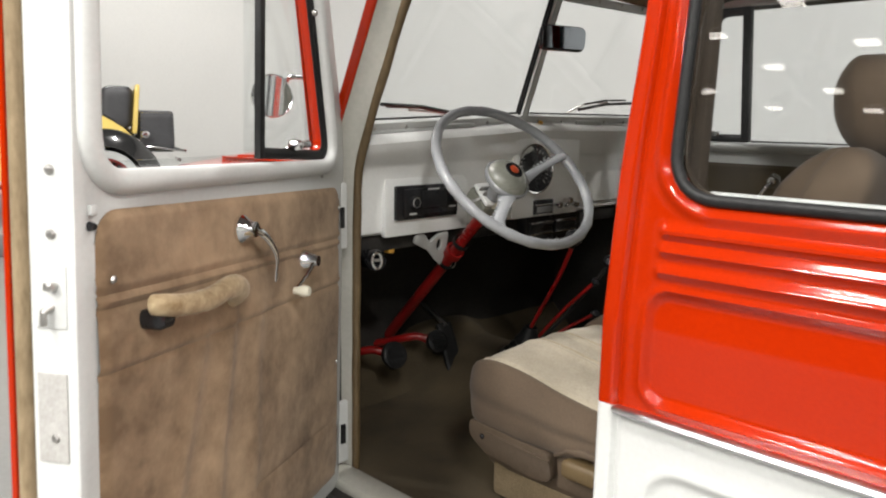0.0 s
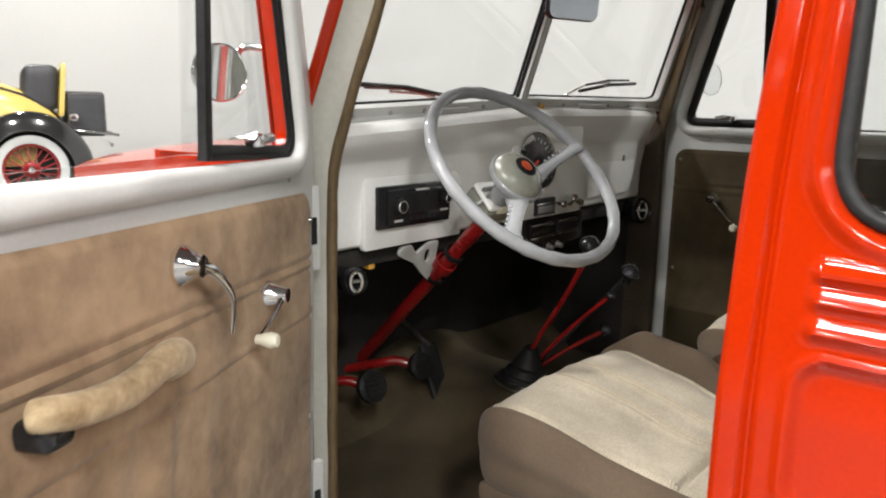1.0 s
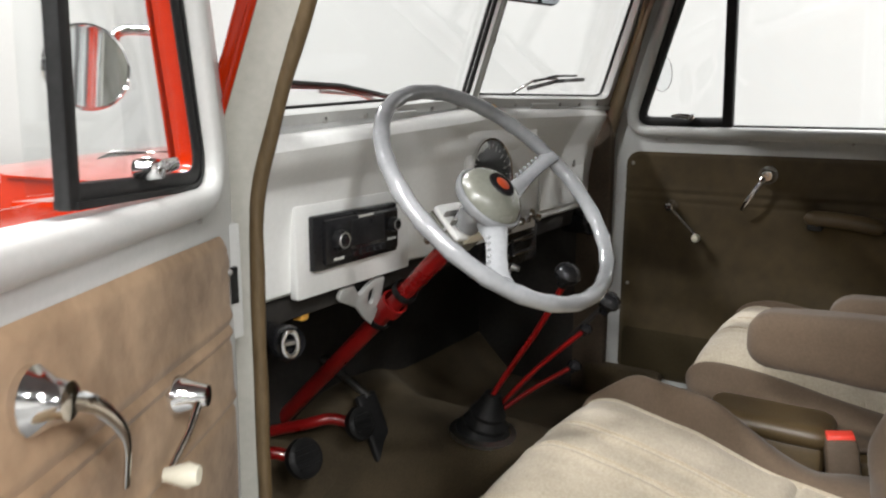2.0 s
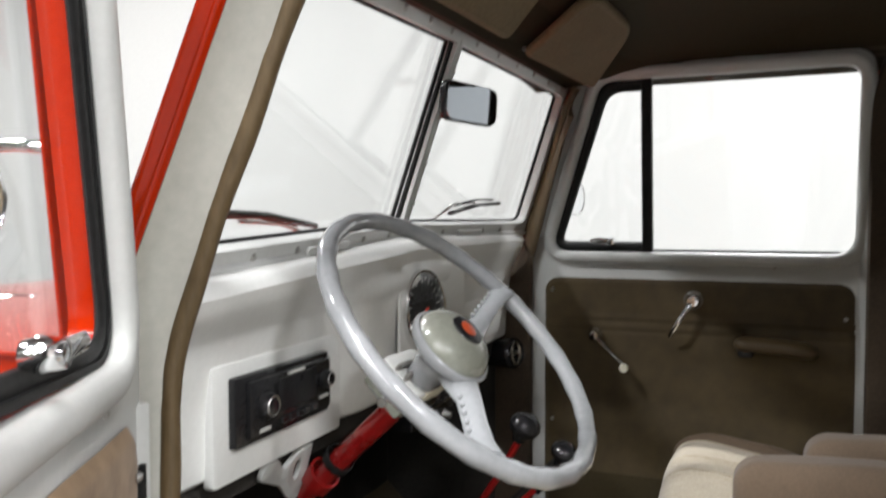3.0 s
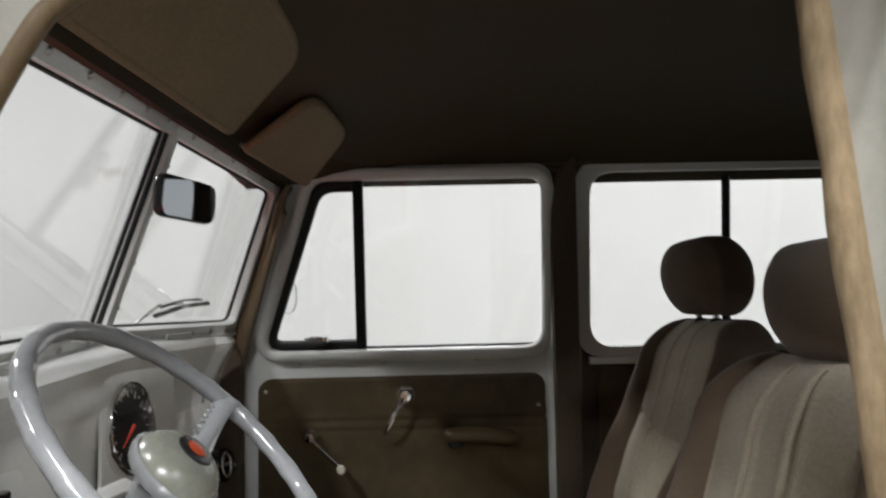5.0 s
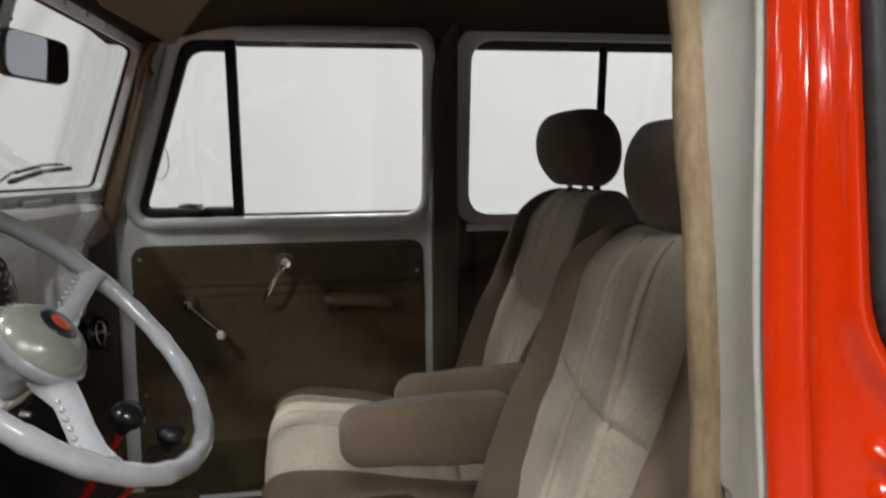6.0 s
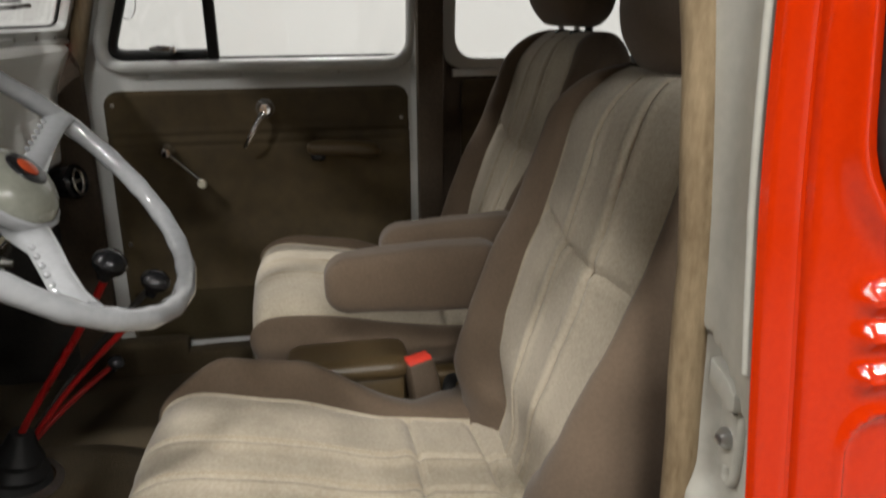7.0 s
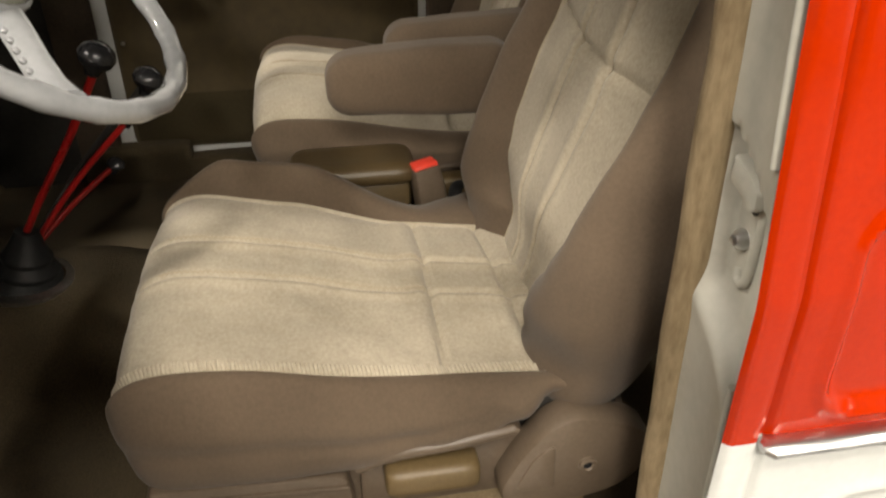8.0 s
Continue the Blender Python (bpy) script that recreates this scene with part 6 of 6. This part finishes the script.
# ---- mirror and visors ----
mi = thing("rear_view_mirror", "small rounded rear-view mirror on the windscreen divider", "mirror", (0.668, 1.985, 1.53))
mm = Matrix.Translation((0.668, 1.968, 1.508)) @ pose(0, 0, 0, 94, 0, -16)
part("back", slab(rrect((-0.071, -0.032), (0.071, 0.032), 0.02, 8), (), 0.016, mm, 0.006), BLACKP, mi)
part("glass", slab(rrect((-0.068, -0.029), (0.068, 0.029), 0.018, 8), (), 0.003, mm @ Matrix.Translation((0, 0, 0.0145))), DIMMIRROR, mi, "mirror glass")
part("stem", tube([(0.668, 1.975, 1.51), (0.672, 2.005, 1.54), (0.672, 2.02, 1.545)], 0.007, 8), CHROME, mi)


def visor(fl, fr, bl, brr, lab):
    """A padded visor between four corners: front left, front right, back left, back right."""
    th = thing("sun_visor", lab, "sun visor", (Vector(fl) + Vector(fr)) / 2, group="sun visors")
    out = rounded([(0, 0), (1, 0), (1, 1), (0, 1)], [0.03, 0.03, 0.22, 0.22], 8)
    A, B, C, D = Vector(fl), Vector(fr), Vector(bl), Vector(brr)
    nn = (B - A).cross(C - A).normalized()

    def w(v):
        return A.lerp(B, v.x).lerp(C.lerp(D, v.x), v.y) + nn * (v.z - 0.008)
    part("pad", slab(out, (), 0.016, None, 0.0, w), VISOR, th)
    part("hem", tube([w(Vector((x, y, 0.008))) for x, y in out], 0.0092, 6, closed=True), VISOR, th)
    part("rod", tube([A + Vector((0, 0.01, 0.006)), B + Vector((0, 0.01, 0.006))], 0.004, 6), STEEL, th, "steel visor rod")
    return th


visor((0.172, 1.915, 1.60), (0.605, 1.88, 1.60), (0.17, 1.785, 1.70), (0.565, 1.772, 1.70), "padded tan cloth sun visor, folded up")
visor((0.85, 1.91, 1.625), (1.222, 1.867, 1.625), (0.765, 1.78, 1.69), (1.02, 1.757, 1.69), "padded tan cloth sun visor, folded up")

# ---- yellow vintage car behind ----
yc = Vector((2.25, 8.98, 0.17))
setting("display_platform", rbox((-1.5, 8.3, 0.0), (3.5, 11.6, 0.205), 0.02), FLOORGREY, "low pale grey display platform", "platform")
fy = Vector((-0.94, 0.34, 0.0)).normalized()
sy = Vector((fy.y, -fy.x, 0.0))
MY = Matrix((fy, sy, Vector((0, 0, 1)))).transposed().to_4x4()
MY.translation = yc
roadster = thing("vintage_roadster", "yellow and black vintage roadster with red wire wheels", "car", yc)
# own frame: x forward from the rear axle, y to the far side, z up; near wheel in the plane y = 0


def yp(nm, bm, mat, parent=roadster, lab=""):
    bm.transform(MY)
    return part(nm, bm, mat, parent, lab)


def wire_wheel(x, y):
    wl = yp("wheel", lathe([(0.25, -0.05), (0.27, -0.07), (0.33, -0.065), (0.36, -0.03), (0.365, 0.0), (0.36, 0.03), (0.33, 0.065), (0.27, 0.07), (0.25, 0.05)], 36, Matrix.Translation((x, y, 0.40)) @ pose(0, 0, 0, 90)), RUBBER, roadster, "black tyre")
    yp("whitewall", lathe([(0.255, 0.07), (0.27, 0.074), (0.325, 0.070), (0.335, 0.064)], 36, Matrix.Translation((x, y, 0.40)) @ pose(0, 0, 0, 90)), WHITE, wl, "white tyre sidewall")
    yp("rim", lathe([(0.225, 0.03), (0.232, 0.055), (0.25, 0.06), (0.258, 0.05), (0.25, -0.05), (0.225, -0.03)], 36, Matrix.Translation((x, y, 0.40)) @ pose(0, 0, 0, 90)), REDPART, wl, "red rim")
    sp = []
    for k in range(24):
        a = k * math.tau / 24
        b = a + (0.35 if k % 2 else -0.35)
        sp.append(tube([(x + 0.06 * math.cos(b), y - 0.05, 0.40 + 0.06 * math.sin(b)), (x + 0.23 * math.cos(a), y - 0.02, 0.40 + 0.23 * math.sin(a))], 0.006, 5))
    yp("spokes", join(*sp), REDPART, wl, "red wire spokes")
    yp("hub", lathe([(0.0, 0.10), (0.03, 0.095), (0.045, 0.08), (0.07, 0.06), (0.08, 0.0)], 18, Matrix.Translation((x, y, 0.40)) @ pose(0, 0, 0, 90)), REDPART, wl)
    yp("hub_cap", lathe([(0.0, 0.125), (0.025, 0.12), (0.04, 0.10)], 14, Matrix.Translation((x, y, 0.40)) @ pose(0, 0, 0, 90)), CHROME, wl, "chrome hub cap")


for x in (0.0, 2.65):
    for y in (0.0, 1.4):
        wire_wheel(x, y)


def fender(u, v):
    a = lerp(radians(-12), radians(185), u)
    w = v * 2 - 1
    r = 0.53 + 0.03 * smoothstep(2.4, 3.2, a) - 0.15 * max(0.0, -w) ** 2.2 - 0.03 * w * w
    return Vector((r * math.cos(math.pi - a) * -1, 0.03 + w * 0.16, 0.435 + r * math.sin(a) * 0.98))


yp("inner_fender", lathe([(0, 0.0), (0.51, 0.0), (0.51, -0.03), (0, -0.03)], 40, Matrix.Translation((0.0, 0.17, 0.435)) @ pose(0, 0, 0, 90)), BLACKMATT, roadster, "dark inner wheel arch")
yp("rear_fender", sheet(36, 14, lambda u, v: Vector((-lerp(0.0, 1.0, 0) + fender(u, v).x, fender(u, v).y, fender(u, v).z)), 0.01), BLACKPAINT, roadster, "glossy black rear fender")
BODY = [(3.0, 1.18, 0.30), (1.9, 1.26, 0.45), (1.2, 1.3, 0.58), (0.6, 1.3, 0.60), (0.25, 1.25, 0.58), (0.0, 1.16, 0.54), (-0.2, 1.03, 0.48), (-0.34, 0.86, 0.40), (-0.42, 0.62, 0.34)]


def body(u, v):
    q = along([(a, b, c) for a, b, c in BODY], u)
    a = lerp(0, math.pi, v)
    half = q.z
    return Vector((q.x, 0.70 - half * math.copysign(abs(math.cos(a)) ** 0.45, math.cos(a)), 0.42 + (q.y - 0.42) * math.sin(a) ** 0.4))


yp("body", sheet(30, 24, body, 0.008), YELLOW, roadster, "yellow painted body tub")
bl = [body(k / 20, 0.30) + Vector((0, -0.012, 0.01)) for k in range(21)]
yp("beading", tube(bl, 0.014, 6), BLACKPAINT, roadster, "black painted beading")
yp("running_board", rbox((0.5, 0.0, 0.34), (2.3, 0.25, 0.38), 0.01), BLACKPAINT, roadster)
yp("rumble_seat", soft((-0.33, 0.28, 0.94), (0.01, 1.12, 1.42), (0.10, 0.07, 0.10), 10, lambda p: Vector((p.x - 0.10 * (p.z - 1.4), p.y, p.z))), LEATHER, roadster, "black leather rumble seat back")
yp("rumble_lid", soft((-0.395, 0.24, 0.90), (-0.33, 1.16, 1.445), 0.03, 8, lambda p: Vector((p.x - 0.10 * (p.z - 1.4), p.y, p.z))), YELLOW, roadster, "raised yellow rumble seat lid")
trunk = yp("trunk", soft((-0.74, 0.30, 0.70), (-0.36, 1.10, 1.16), 0.04, 8), LEATHER, roadster, "black studded leather trunk")
studs = []
for k in range(12):
    for a, b in ((-0.72 + 0.031 * k, 1.135), (-0.72 + 0.031 * k, 0.73)):
        studs.append(lathe([(0, 0.008), (0.008, 0.0)], 6, Matrix.Translation((a, 0.30, b)) @ pose(0, 0, 0, 90)))
for k in range(9):
    for a in (-0.72, -0.38):
        studs.append(lathe([(0, 0.008), (0.008, 0.0)], 6, Matrix.Translation((a, 0.30, 0.76 + 0.042 * k)) @ pose(0, 0, 0, 90)))
yp("studs", join(*studs), CHROME, trunk, "bright metal studs")["kind"] = "stuff"
yp("rack", join(*[tube([(-0.30, y, 0.78), (-0.82, y, 0.72)], 0.014, 6) for y in (0.25, 0.7, 1.15)], tube([(-0.83, 0.2, 0.72), (-0.83, 1.2, 0.72)], 0.016, 6), tube([(-0.76, 0.15, 0.62), (-0.76, 1.25, 0.62)], 0.022, 8)), CHROME, roadster, "chrome luggage rack and bumper")
yp("tail_lamp", lathe([(0, 0.05), (0.04, 0.045), (0.05, 0.0), (0.03, -0.06)], 14, Matrix.Translation((-0.42, 0.2, 0.90)) @ pose(0, 0, 0, 90)), CHROME, roadster, "chrome tail lamp")
